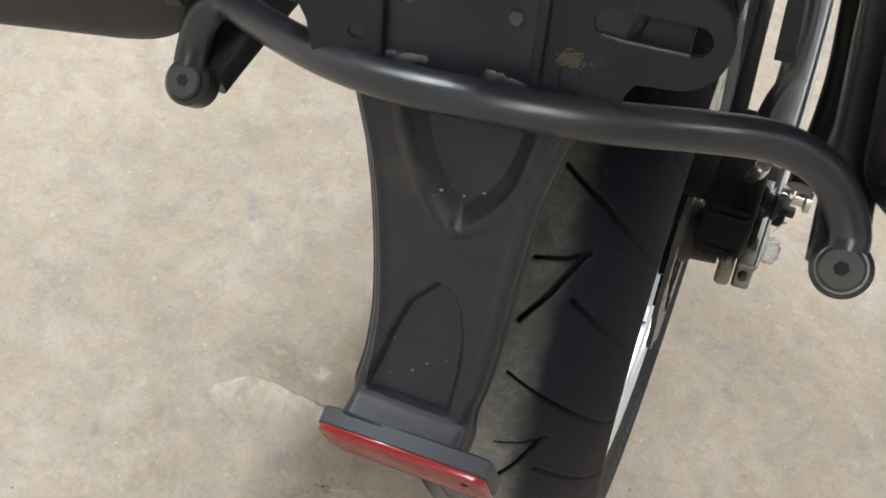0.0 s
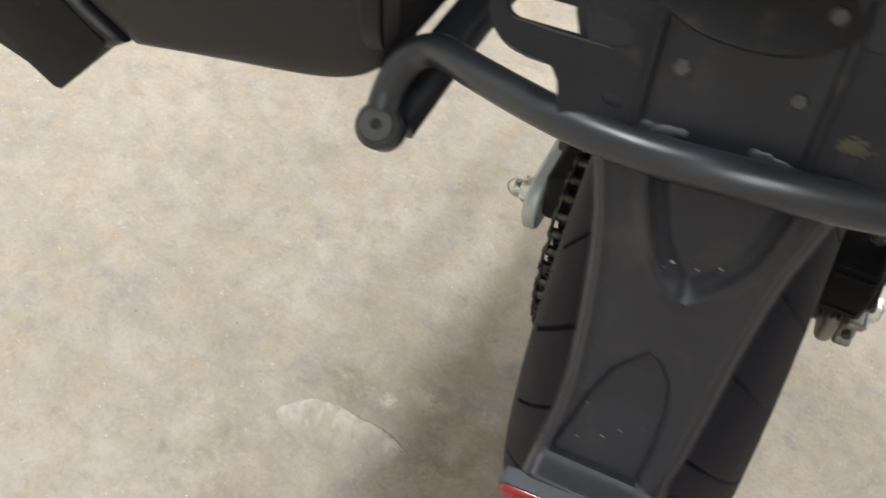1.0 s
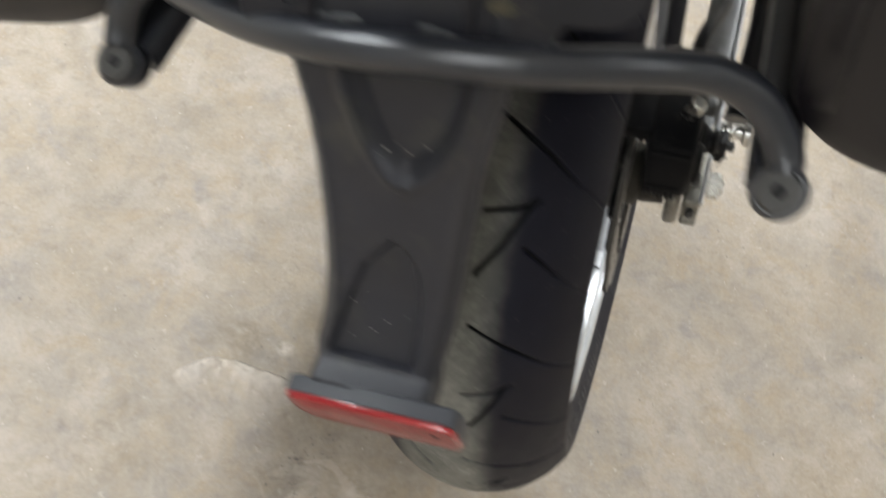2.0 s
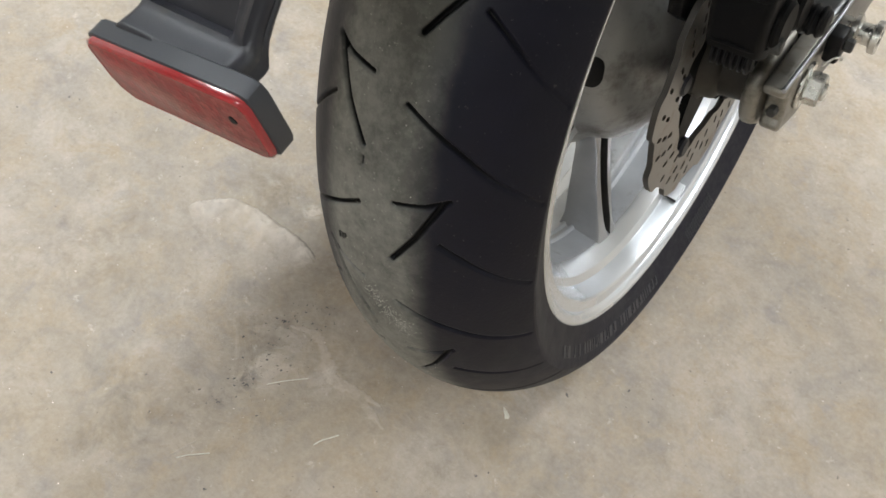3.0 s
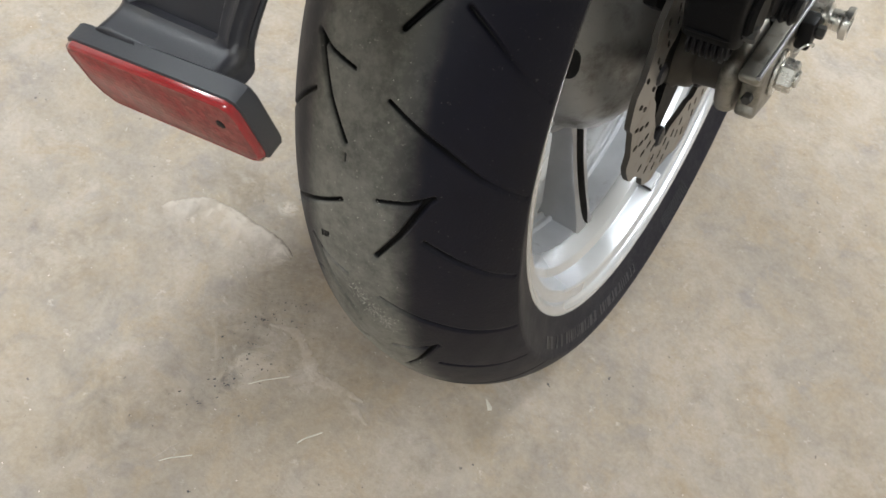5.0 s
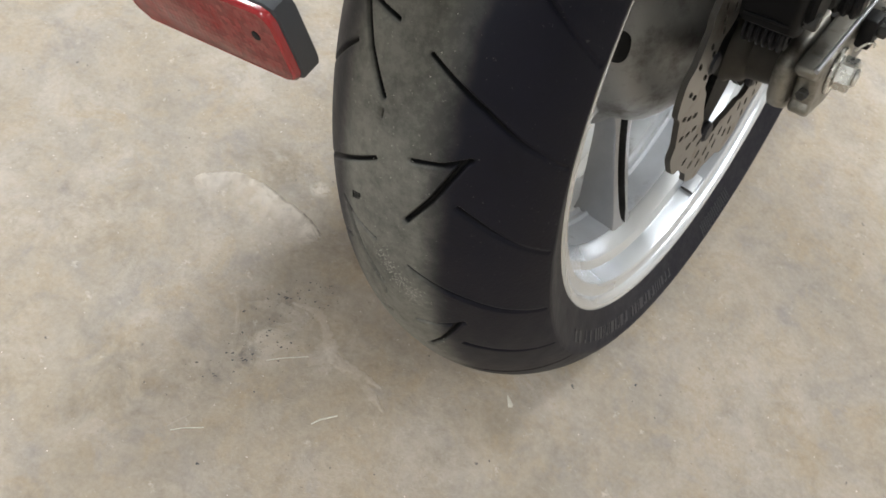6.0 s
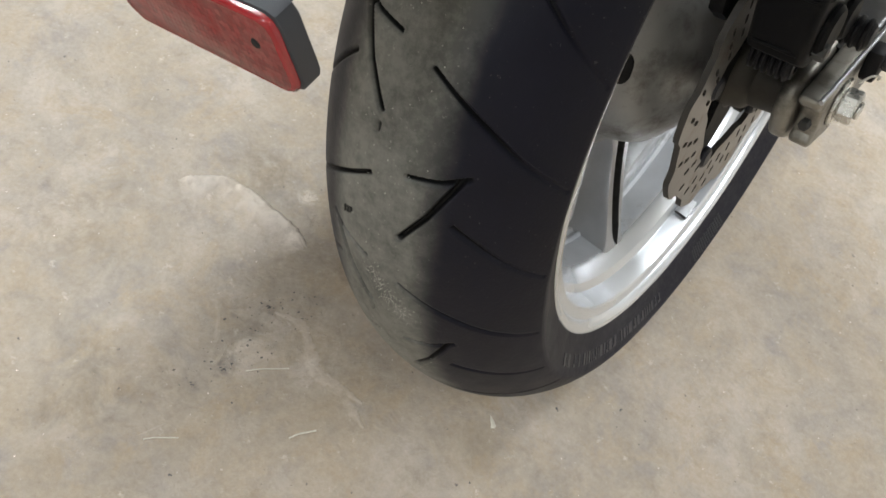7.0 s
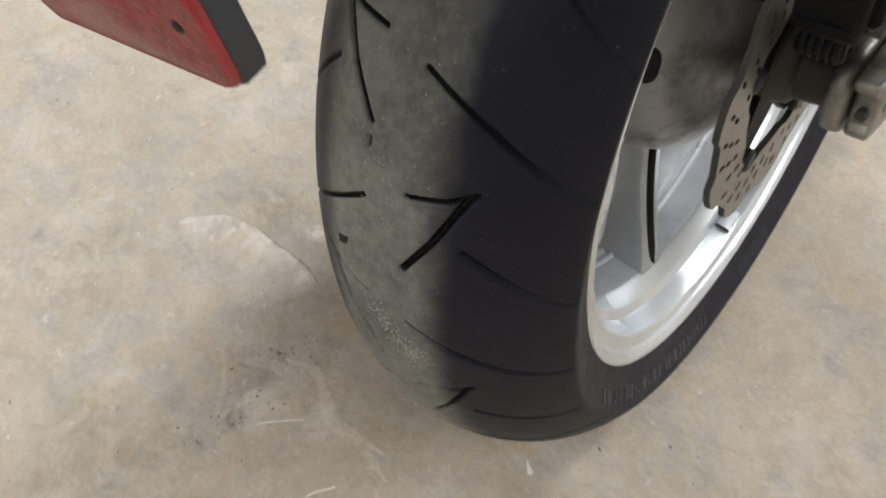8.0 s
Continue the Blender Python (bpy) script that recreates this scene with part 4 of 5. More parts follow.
def make_caliper():
    lay = Matrix(((0, 0, 1, 0), (1, 0, 0, 0), (0, 1, 0, 0), (0, 0, 0, 1)))
    side = [(-0.086, 0.074), (-0.072, 0.064), (-0.030, 0.060), (-0.004, 0.066), (0.004, 0.078), (0.002, 0.116), (-0.012, 0.126), (-0.062, 0.130), (-0.084, 0.122), (-0.091, 0.104)]
    cal = part("brake_caliper", rounded(plate(side, Matrix.Translation((0.094, 0, 0)) @ lay, 0.038), 0.0055, 3), BLACKMET, bike, "grimy black rear brake caliper")
    inner = [(-0.080, 0.082), (-0.066, 0.070), (-0.026, 0.068), (-0.006, 0.076), (-0.006, 0.112), (-0.020, 0.122), (-0.070, 0.122), (-0.082, 0.112)]
    part("inner_half", rounded(plate(inner, Matrix.Translation((0.064, 0, 0)) @ lay, 0.011), 0.0025), BLACKMET, cal)
    part("caliper_bridge", box(0.070, 0.098, -0.074, -0.012, 0.112, 0.126, 0.004, 2), BLACKMET, cal)
    hang = [(-0.030, 0.030), (-0.014, 0.024), (0.022, 0.024), (0.034, 0.036), (0.030, 0.072), (-0.050, 0.072), (-0.046, 0.052)]
    part("caliper_bracket", rounded(plate(hang, Matrix.Translation((0.100, 0, 0)) @ lay, 0.012), 0.0025), BLACKMET, cal)
    prof = [(0.0945, 0.004)]
    for k in range(6):
        x = 0.0955 + 0.0047 * k
        prof += [(x, 0.0082), (x + 0.0010, 0.0106), (x + 0.0026, 0.0106), (x + 0.0036, 0.0082)]
    bm = lathe(prof + [(0.1240, 0.0082), (0.1245, 0.004)], 28, centre=(-0.0625, 0.0570))
    part("pin_boot", bm, DARKPL, cal, "ribbed black rubber pin boot")
    part("bracket_bolt", rod((0.112, -0.010, 0.047), (0.1255, -0.010, 0.047), 0.0062, 6, bevel=0.0010), DARKPL, cal)
    for y, z in ((-0.072, 0.080), (-0.014, 0.104)):
        part("caliper_bolt", rod((0.131, y, z), (0.140, y, z), 0.0058, 6, bevel=0.001), BOLT, cal, "dull hexagon bolt")
    bm = rod((0.118, -0.052, 0.120), (0.126, -0.056, 0.146), 0.006, 16, bevel=0.001)
    part("bleed_nipple", bm, ZINC, cal)
    pts = smooth_path([(0.11, -0.02, 0.12), (0.118, 0.02, 0.15), (0.128, 0.09, 0.13), (0.13, 0.2, 0.11), (0.12, 0.36, 0.12)], 8)
    part("brake_hose", sweep(pts, 0.0055, 14), DARKPL, cal, "black rubber brake hose")
    bm = rod((0.128, -0.006, 0.062), (0.150, -0.006, 0.062), 0.0095, 24, bevel=0.002)
    for k in range(3):
        rod((0.132 + 0.006 * k, -0.006, 0.062), (0.1355 + 0.006 * k, -0.006, 0.062), 0.0112, 24, bm, bevel=0.001)
    part("slide_boot", bm, DARKPL, cal, "ribbed black rubber boot")
    for z, w in ((0.0800, 0.0026), (0.0990, 0.0022), (0.1160, 0.0030)):
        web = smooth_path([(0.0985, -0.0870, z), (0.1130, -0.0880, z + 0.001), (0.1270, -0.0860, z), (0.1325, -0.0760, z - 0.001)], 5)
        part("cast_web", sweep(web, w * 0.45, 10), BLACKMET, cal, "worn cast web on the caliper")
    for y, z, r in ((-0.062, 0.088, 0.017), (-0.026, 0.080, 0.015)):
        part("piston_cap", rod((0.130, y, z), (0.1375, y, z), r, 28, bevel=0.003), BLACKMET, cal)
    return cal


make_caliper()


# ------------------------------------------------------------------ tail: fender flap, reflector, brackets
FX = 0.0045      # its centre line


def fender_half_width(z):
    return float(np.interp(z, [0.225, 0.24, 0.27, 0.30, 0.33, 0.35, 0.375, 0.40, 0.425, 0.46], [0.0312, 0.0306, 0.0318, 0.0340, 0.0372, 0.0405, 0.047, 0.0565, 0.066, 0.070]))


def fender_centre(z):
    """The foot stands a little to the left of the flap's own centre line."""
    return float(np.interp(z, [0.229, 0.236, 0.250, 0.272], [0.0000, 0.0004, 0.0030, FX]))


def dist_line(px, pz, pts):
    best = 1.0
    for (x0, z0), (x1, z1) in zip(pts, pts[1:]):
        ex, ez = x1 - x0, z1 - z0
        f = min(1, max(0, ((px - x0) * ex + (pz - z0) * ez) / (ex * ex + ez * ez)))
        best = min(best, math.hypot(px - x0 - f * ex, pz - z0 - f * ez))
    return best


def make_fender():
    """Moulded flap: flat back, skirts turned forward, V-shaped ridge and an arched recess, shelf at the foot."""
    vee = [(p.x, p.y) for p in smooth_path([(-0.0275, 0.390, 0), (-0.0225, 0.364, 0), (-0.0145, 0.343, 0), (-0.0045, 0.3285, 0), (0.0035, 0.3235, 0), (0.0125, 0.3275, 0), (0.0245, 0.341, 0), (0.0318, 0.357, 0), (0.037, 0.386, 0)], 5)]
    arch = [(-0.0275, 0.2315), (-0.0245, 0.250), (-0.0215, 0.265), (-0.0150, 0.282), (-0.0010, 0.2965), (0.006, 0.294), (0.0135, 0.285), (0.0175, 0.268), (0.0205, 0.2315)]

    def inside(px, pz, loop):
        hit = False
        n = len(loop)
        for i in range(n):
            (x0, z0), (x1, z1) = loop[i], loop[(i + 1) % n]
            if (z0 > pz) != (z1 > pz) and px < x0 + (pz - z0) * (x1 - x0) / (z1 - z0):
                hit = not hit
        return hit

    shelf = [(-0.4025, 0.2288), (-0.4000, 0.2291), (-0.3975, 0.2294), (-0.3950, 0.2297), (-0.3925, 0.2301), (-0.3905, 0.2305), (-0.3890, 0.2311), (-0.3876, 0.2320)]
    wall_ = [(0.2335, -0.3860), (0.245, -0.3795), (0.265, -0.3695), (0.289, -0.3600), (0.316, -0.3510), (0.35, -0.3415), (0.41, -0.3255), (0.47, -0.3100)]
    line = list(shelf)
    for k in range(181):
        z = 0.2335 + (0.47 - 0.2335) * k / 180
        line.append((float(np.interp(z, [q[0] for q in wall_], [q[1] for q in wall_])), z))
    NU, skirt = 110, 14
    bm = bmesh.new()
    grid = []
    for j, (y, z) in enumerate(line):
        a, b = line[max(j - 1, 0)], line[min(j + 1, len(line) - 1)]
        t = Vector((0, b[0] - a[0], b[1] - a[1])).normalized()
        nrm = Vector((0, -t.z, t.y))
        on_shelf = j < len(shelf)
        w, mid = fender_half_width(z), fender_centre(z)
        deep = 0.0008
        row = []
        for i in range(-skirt, NU + 1 + skirt):
            if i < 0 or i > NU:
                k = -i if i < 0 else i - NU
                sgn = -1 if i < 0 else 1
                f = k / skirt
                rr = 0.0042
                c = min(1.0, f * 2.2) * math.pi / 2
                dx = rr * math.sin(c) + max(0, f - 0.4545) * 0.004
                dn = rr * (1 - math.cos(c)) + max(0, f - 0.4545) / 0.5455 * (deep if not on_shelf else 0.005)
                way = Vector((0, 1, 0)) if not on_shelf else Vector((0, 0.35, -0.94))
                row.append(bm.verts.new(Vector((mid + sgn * (w - 0.005 + dx), y, z)) + way * dn))
                continue
            u = i / NU * 2 - 1
            px = u * (w - 0.005)
            h = 0.0
            if not on_shelf:
                if z > 0.30:
                    d = dist_line(px, z, vee)
                    ins = inside(px, z, vee)
                    if ins:
                        f = min(1, max(0, (d - 0.0006) / 0.0074))
                        h += 0.0019 * (1 - min(1, d / 0.0026)) - 0.0080 * f
                    else:
                        h += 0.0019 * max(0.0, 1 - d / 0.0045)
                if z < 0.31:
                    d = dist_line(px, z, arch)
                    if inside(px, z, arch):
                        h -= 0.0040 * min(1, d / 0.0026)
                edge = min(1, (1 - abs(u)) * w / 0.006)
                h += 0.0014 * (1 - edge) ** 2
            row.append(bm.verts.new(Vector((mid + px, y, z)) + nrm * h))
        grid.append(row)
    for a, b in zip(grid, grid[1:]):
        for k in range(len(a) - 1):
            bm.faces.new((a[k], a[k + 1], b[k + 1], b[k]))
    ob = part("rear_fender", bm, PLASTIC, bike, "black moulded plastic fender flap with a raised V")
    rnd = random.Random(21)
    bm = bmesh.new()
    for _ in range(46):
        z = rnd.uniform(0.238, 0.345)
        x = fender_centre(z) + rnd.uniform(-0.8, 0.9) * (fender_half_width(z) - 0.006)
        y = float(np.interp(z, [q[0] for q in wall_], [q[1] for q in wall_])) - 0.0008
        if inside(x - fender_centre(z), z, arch):
            y += 0.0038
        q = 0.00016 + 0.0006 * rnd.random() ** 3
        bmesh.ops.create_icosphere(bm, subdivisions=1, radius=q, matrix=Matrix.Translation((x, y, z)) @ Matrix.Diagonal((1.4, 0.5, 1, 1)))
    tagged(part("pale_flecks", bm, PALEGRIT, ob, "pale dust flecks on the plastic"), kind="stuff")
    so = ob.modifiers.new("wall", "SOLIDIFY")
    so.thickness, so.offset = 0.0025, 0
    return ob


FENDER = make_fender()


def make_reflector():
    """Oblong red reflector with cut corners on a deep black holder, hung under the fender's foot."""
    tilt = pose(0.0046, -0.4018, 0.2137, 0, -4.5, 0) @ pose(0, 0, 0, 90 + 13, 0, 0)     # plate's own xy to the bike: x right, y up, z to the rear

    def ring(w, h, c, z):
        flat = [(-w + c * 1.6, -h), (w - c, -h), (w - c * 0.3, -h + c * 0.3), (w, -h + c), (w, h - c), (w - c * 0.3, h - c * 0.3), (w - c, h), (-w + c, h), (-w + c * 0.3, h - c * 0.3), (-w, h - c), (-w, -h + c * 2.2), (-w + c * 0.5, -h + c * 0.9)]
        return [tilt @ Vector((x, y, z)) for x, y in flat]

    part("reflector_holder", loft([ring(0.0440, 0.0158, 0.0050, -0.0055), ring(0.0452, 0.0170, 0.0050, -0.0045), ring(0.0452, 0.0170, 0.0050, 0.0032), ring(0.0446, 0.0164, 0.0050, 0.0038)]), GREYPL, FENDER, "dark grey plastic reflector holder")
    part("reflector_rim", loft([ring(0.0442, 0.0162, 0.0050, 0.0036), ring(0.0442, 0.0162, 0.0050, 0.0056), ring(0.0436, 0.0156, 0.0048, 0.0066), ring(0.0430, 0.0150, 0.0046, 0.0069), ring(0.0428, 0.0148, 0.0044, 0.0060)]), REDEDGE, FENDER, "glossy red reflector edge")
    part("reflector", loft([ring(0.0430, 0.0150, 0.0046, 0.0050), ring(0.0430, 0.0150, 0.0046, 0.0066), ring(0.0427, 0.0147, 0.0045, 0.0068)]), REFLECT, FENDER, "dusty red prismatic reflector face")
    bm = rod(tilt @ Vector((0.0330, 0.0035, 0.0064)), tilt @ Vector((0.0330, 0.0035, 0.0073)), 0.0020, 14, bevel=0.0004)
    part("reflector_stud", bm, MATTBLACK, FENDER, "dark rivet head in the reflector")
    for x in (-0.022, 0.016):
        part("mounting_tab", rod((x, -0.3935, 0.2290), (x, -0.3985, 0.2190), 0.0040, 12, bevel=0.0006), DARKPL, FENDER)


make_reflector()


def make_rack():
    """Round-tube pannier rack: bar round the tail, ends turned down into bolted lugs, side bars ahead."""
    pts = smooth_path([(-0.1585, -0.303, 0.330), (-0.1575, -0.297, 0.3385), (-0.1535, -0.2930, 0.3490), (-0.1470, -0.2890, 0.3570), (-0.1370, -0.2885, 0.3625), (-0.1245, -0.2950, 0.3670), (-0.1050, -0.3070, 0.3715), (-0.060, -0.329, 0.3805), (-0.02, -0.341, 0.3875), (0.02, -0.3425, 0.3910), (0.06, -0.335, 0.3885), (0.095, -0.318, 0.3815), (0.1200, -0.3020, 0.3720), (0.1350, -0.2955, 0.3640), (0.1470, -0.2940, 0.3550), (0.1560, -0.2965, 0.3440), (0.1615, -0.3010, 0.3350), (0.1625, -0.306, 0.330)], 8)
    rack = part("pannier_rack", sweep([p + Vector((0, 0.0004, 0.0010)) for p in pts], 0.0082, 24), TUBE, bike, "satin black tubular steel pannier rack")
    for s, x, y, z in ((-1, -0.157, -0.311, 0.327), (1, 0.162, -0.314, 0.329)):
        p = Vector((x, y, z))
        d = Vector((-s * 0.10, -0.68, 0.72)).normalized()
        bm = rod(p - d * 0.016, p - d * 0.0005, 0.0124, 28, bevel=0.0020)
        part("lug", bm, TUBE, rack)
        part("lug_bolt", rod(p - d * 0.001, p + d * 0.0024, 0.0094, 28, bevel=0.0016), BOLT, rack, "dull steel button-head bolt")
        part("socket", rod(p + d * 0.0022, p + d * 0.0029, 0.0032, 6), MATTBLACK, rack)
        # flat side bar running ahead
        bar = smooth_path([(x - s * 0.0020, y + 0.013, z - 0.007), (x - s * 0.0030, y + 0.040, z - 0.003), (x - s * 0.004, y + 0.10, z + 0.002), (x - s * 0.006, y + 0.22, z + 0.004), (x - s * 0.006, y + 0.40, z + 0.03)], 5)
        part("side_bar", sweep(bar, 0.01, 20, flat=(0.0215, 0.0180)), TUBE, rack)
    return rack


RACK = make_rack()


def make_tail():
    """Plate behind the bar with its bolts and slotted ears, lamp housing and under-tray above it."""
    plane = pose(FX - 0.002, -0.3160, 0.4150, 90 - 15.5, 0, 0)      # plate's xy to the bike; z to the rear
    out = [(-0.040, -0.030), (0.044, -0.030), (0.044, 0.075), (-0.040, 0.075)]
    tail = part("tail_plate", plate(out, plane @ Matrix.Translation((0, 0, 0.003)), 0.003, [stadium(-0.012, 0.012, 0.030, 0.040)]), BRACKET, bike, "black steel number-plate bracket, dusty")
    for s in (-1, 1):
        arc = [(0.0985 - 0.018 + 0.018 * math.cos(a), 0.0065 + 0.018 * math.sin(a)) for a in (math.pi * (k / 14 - 0.5) for k in range(15))]
        ear = [(0.0345, -0.034), (0.0620, -0.034), (0.0655, -0.0180), (0.0690, -0.0125)] + arc + [(0.0345, 0.0245)]
        slot = stadium(0.041, 0.0915, 0.0015, 0.0125, 8) if s < 0 else stadium(0.0500, 0.0915, 0.0018, 0.0125, 8)
        holes = [slot] + ([[(0.0410, -0.0215), (0.0480, -0.0215), (0.0480, -0.0125), (0.0410, -0.0125)]] if s > 0 else [stadium(0.0385, 0.0465, -0.021, -0.016, 4)])
        if s < 0:
            ear, holes = [(-x, y) for x, y in ear[::-1]], [[(-x, y) for x, y in h[::-1]] for h in holes]
        bm = plate(ear, plane @ Matrix.Translation((0, 0, 0.0065)), 0.004, holes)
        part("slotted_ear", bm, BRACKET, tail, "black steel ear with a long slot, scuffed")
        bm = box(0.0300, 0.0345, -0.028, 0.045, 0.0055, 0.0135, 0.0012)
        bmesh.ops.transform(bm, matrix=plane @ Matrix.Diagonal((s, 1, 1, 1)), verts=bm.verts)
        part("stiffener", bm, BRACKET, tail)
    bm = box(0.0575, 0.0840, -0.010, 0.024, 0.0020, 0.0060, 0.001)
    bmesh.ops.transform(bm, matrix=plane, verts=bm.verts)
    part("backing_plate", bm, BRACKET, tail, "dark grey plate behind the slot")
    for x, y in ((-0.0210, 0.0010), (0.0218, 0.0012)):
        c = plane @ Vector((x, y, 0.006))
        d = (plane.to_3x3() @ Vector((0, 0, 1)))
        bm = rod(c, c + d * 0.0012, 0.0054, 24)
        rod(c + d * 0.0012, c + d * 0.0045, 0.0036, 6, bm, bevel=0.0008)
        part("plate_bolt", bm, WORNBOLT_HIGHLIGHT, tail, "worn hexagon bolt with washer")
    # pale beads along slot and ear put the edges' highlight into colour
    bm = sweep([plane @ Vector(q) for q in ((0.0535, 0.0026, 0.0104), (0.060, 0.0021, 0.0106), (0.074, 0.0020, 0.0106), (0.0845, 0.0022, 0.0105))], 0.0007, 8)
    part("edge_highlight", bm, WORNBOLT_HIGHLIGHT, tail, "thin pale bead painting the highlight on the slot's edge")
    for pts in (((-0.0885, 0.0022), (-0.070, 0.0012), (-0.0480, 0.0012)), ((-0.0830, 0.0242), (-0.065, 0.0246), (-0.0400, 0.0246)), ((0.0840, 0.0240), (0.070, 0.0246), (0.0480, 0.0246)), ((-0.0900, -0.0085), (-0.0800, -0.0116), (-0.0715, -0.0120))):
        part("edge_highlight", sweep([plane @ Vector((x, y, 0.0104)) for x, y in pts], 0.00045, 8), BOLT, tail, "thin pale bead painting the highlight on the ear's edge")
    rnd = random.Random(12)
    for x0, x1, y0, y1 in ((-0.0310, -0.0130, -0.0250, -0.0236), (0.0140, 0.0345, -0.0222, -0.0262)):
        pts = [(x0 + (x1 - x0) * k / 9, y0 + (y1 - y0) * k / 9 + rnd.uniform(-0.0008, 0.0008), 0.0080) for k in range(10)]
        bm = bmesh.new()
        for k in range(9):                                       # a bead laid in overlapping drops
            for q in range(3):
                p = Vector(pts[k]).lerp(Vector(pts[k + 1]), q / 3)
                r = 0.0021 * rnd.uniform(0.75, 1.2)
                bmesh.ops.create_icosphere(bm, subdivisions=2, radius=1, matrix=Matrix.Translation(p) @ Matrix.Diagonal((r * 1.3, r * 1.1, r * 0.6, 1)))
        bmesh.ops.transform(bm, matrix=plane, verts=bm.verts)
        part("weld_bead", bm, SCUFF, tail, "scuffed weld bead with bare metal")
    bm = bmesh.new()
    for _ in range(150):                                          # dried mud in the corner by the slot
        u, v, r = rnd.gauss(0.0440, 0.0022), rnd.gauss(-0.0085, 0.0014), rnd.uniform(0.0002, 0.0008)
        bmesh.ops.create_icosphere(bm, subdivisions=1, radius=1, matrix=plane @ Matrix.Translation((u, v, 0.0106)) @ Matrix.Diagonal((r * 1.4, r, r * 0.35, 1)))
    part("mud_crust", bm, MUD, tail, "dried tan mud in the corner")
    bm = box(-0.040, 0.044, -0.036, -0.024, 0.0015, 0.0062, 0.0015)
    bmesh.ops.transform(bm, matrix=plane, verts=bm.verts)
    part("lower_flange", bm, BRACKET, tail)
    # dark oval lamp housing over the plate
    bm = bmesh.new()
    rings = []
    for zz, sc in ((0.004, 0.85), (0.055, 1.0), (0.061, 0.985), (0.0635, 0.95), (0.065, 0.88), (0.0645, 0.82)):
        rings.append([bm.verts.new(plane @ Vector((-0.0002 + 0.0315 * sc * math.copysign(abs(math.cos(a)) ** 0.85, math.cos(a)), 0.0465 + 0.0168 * sc * math.sin(a), zz))) for a in (2 * math.pi * k / 56 for k in range(56))])
    for a, b in zip(rings, rings[1:]):
        for k in range(56):
            bm.faces.new((a[k], a[(k + 1) % 56], b[(k + 1) % 56], b[k])).material_index = int(a is rings[0])
    bm.faces.new(rings[-1])
    lamp = part("lamp_housing", bm, [DARKPL, MIDGREY], bike, "grey lamp housing with a black oval face")
    for x, y in ((-0.0228, 0.0470), (0.0222, 0.0470)):
        c = plane @ Vector((x, y, 0.0642))
        part("lamp_screw", rod(c, c + plane.to_3x3() @ Vector((0, 0, 0.0013)), 0.0025, 20, bevel=0.0006), BOLT, lamp)
    bm = box(-0.070, 0.083, -0.300, -0.10, 0.400, 0.470, 0.012, 3)
    part("under_tray", bm, MIDGREY, bike, "dark grey plastic under-tray")
    # under-tray and tail cowl running ahead
    bm = bmesh.new()
    rings = []
    for y, z0, z1, w in ((-0.3745, 0.5115, 0.5165, 0.026), (-0.372, 0.5080, 0.5220, 0.036), (-0.366, 0.5030, 0.531, 0.046), (-0.352, 0.495, 0.546, 0.055), (-0.325, 0.477, 0.560, 0.063), (-0.290, 0.458, 0.560, 0.068), (-0.20, 0.440, 0.600, 0.085), (-0.05, 0.425, 0.620, 0.105), (0.15, 0.42, 0.62, 0.13), (0.42, 0.42, 0.60, 0.15)):
        rings.append([bm.verts.new((FX + w * math.copysign(abs(math.cos(a)) ** 0.6, math.cos(a)), y - 0.02 * math.sin(a), (z0 + z1) / 2 + (z1 - z0) / 2 * math.copysign(abs(math.sin(a)) ** 0.6, math.sin(a)))) for a in (2 * math.pi * k / 40 for k in range(40))])
    for a, b in zip(rings, rings[1:]):
        for k in range(40):
            bm.faces.new((a[k], a[(k + 1) % 40], b[(k + 1) % 40], b[k]))
    bm.faces.new(rings[0][::-1])
    bm.faces.new(rings[-1])
    part("tail_cowl", bm, SILVERP, bike, "silver-grey painted tail cowl")
    return tail


make_tail()


def make_stays():
    """Struts ahead of the rack on the brake side: light stay, dark stay, bent tube and a short tab."""
    part("hugger_stay", sweep([Vector(p) for p in ((0.0925, -0.103, 0.214), (0.087, -0.05, 0.2145), (0.081, 0.0, 0.214), (0.07, 0.1, 0.21))], 0.004, 14, flat=(0.007, 0.004)), ALU, bike, "light grey flat metal stay")
    part("stay", sweep([Vector(p) for p in ((0.1000, -0.103, 0.220), (0.0955, -0.02, 0.2185), (0.09, 0.1, 0.215))], 0.004, 14, flat=(0.011, 0.012)), BRACKET, bike)
    part("stay_cap", box(0.094, 0.113, -0.118, -0.096, 0.204, 0.226, 0.003), DARKPL, bike, "black plastic cap")
    part("footrest_tube", sweep(smooth_path([(0.150, -0.125, 0.196), (0.1535, -0.06, 0.232), (0.147, 0.02, 0.270), (0.14, 0.16, 0.33)], 8), 0.0085, 18), TUBE, bike, "bent black steel tube")
    part("stay_tab", sweep([Vector(p) for p in ((0.117, -0.098, 0.270), (0.114, -0.03, 0.262), (0.11, 0.08, 0.26))], 0.004, 12, flat=(0.012, 0.006)), BRACKET, bike)


make_stays()


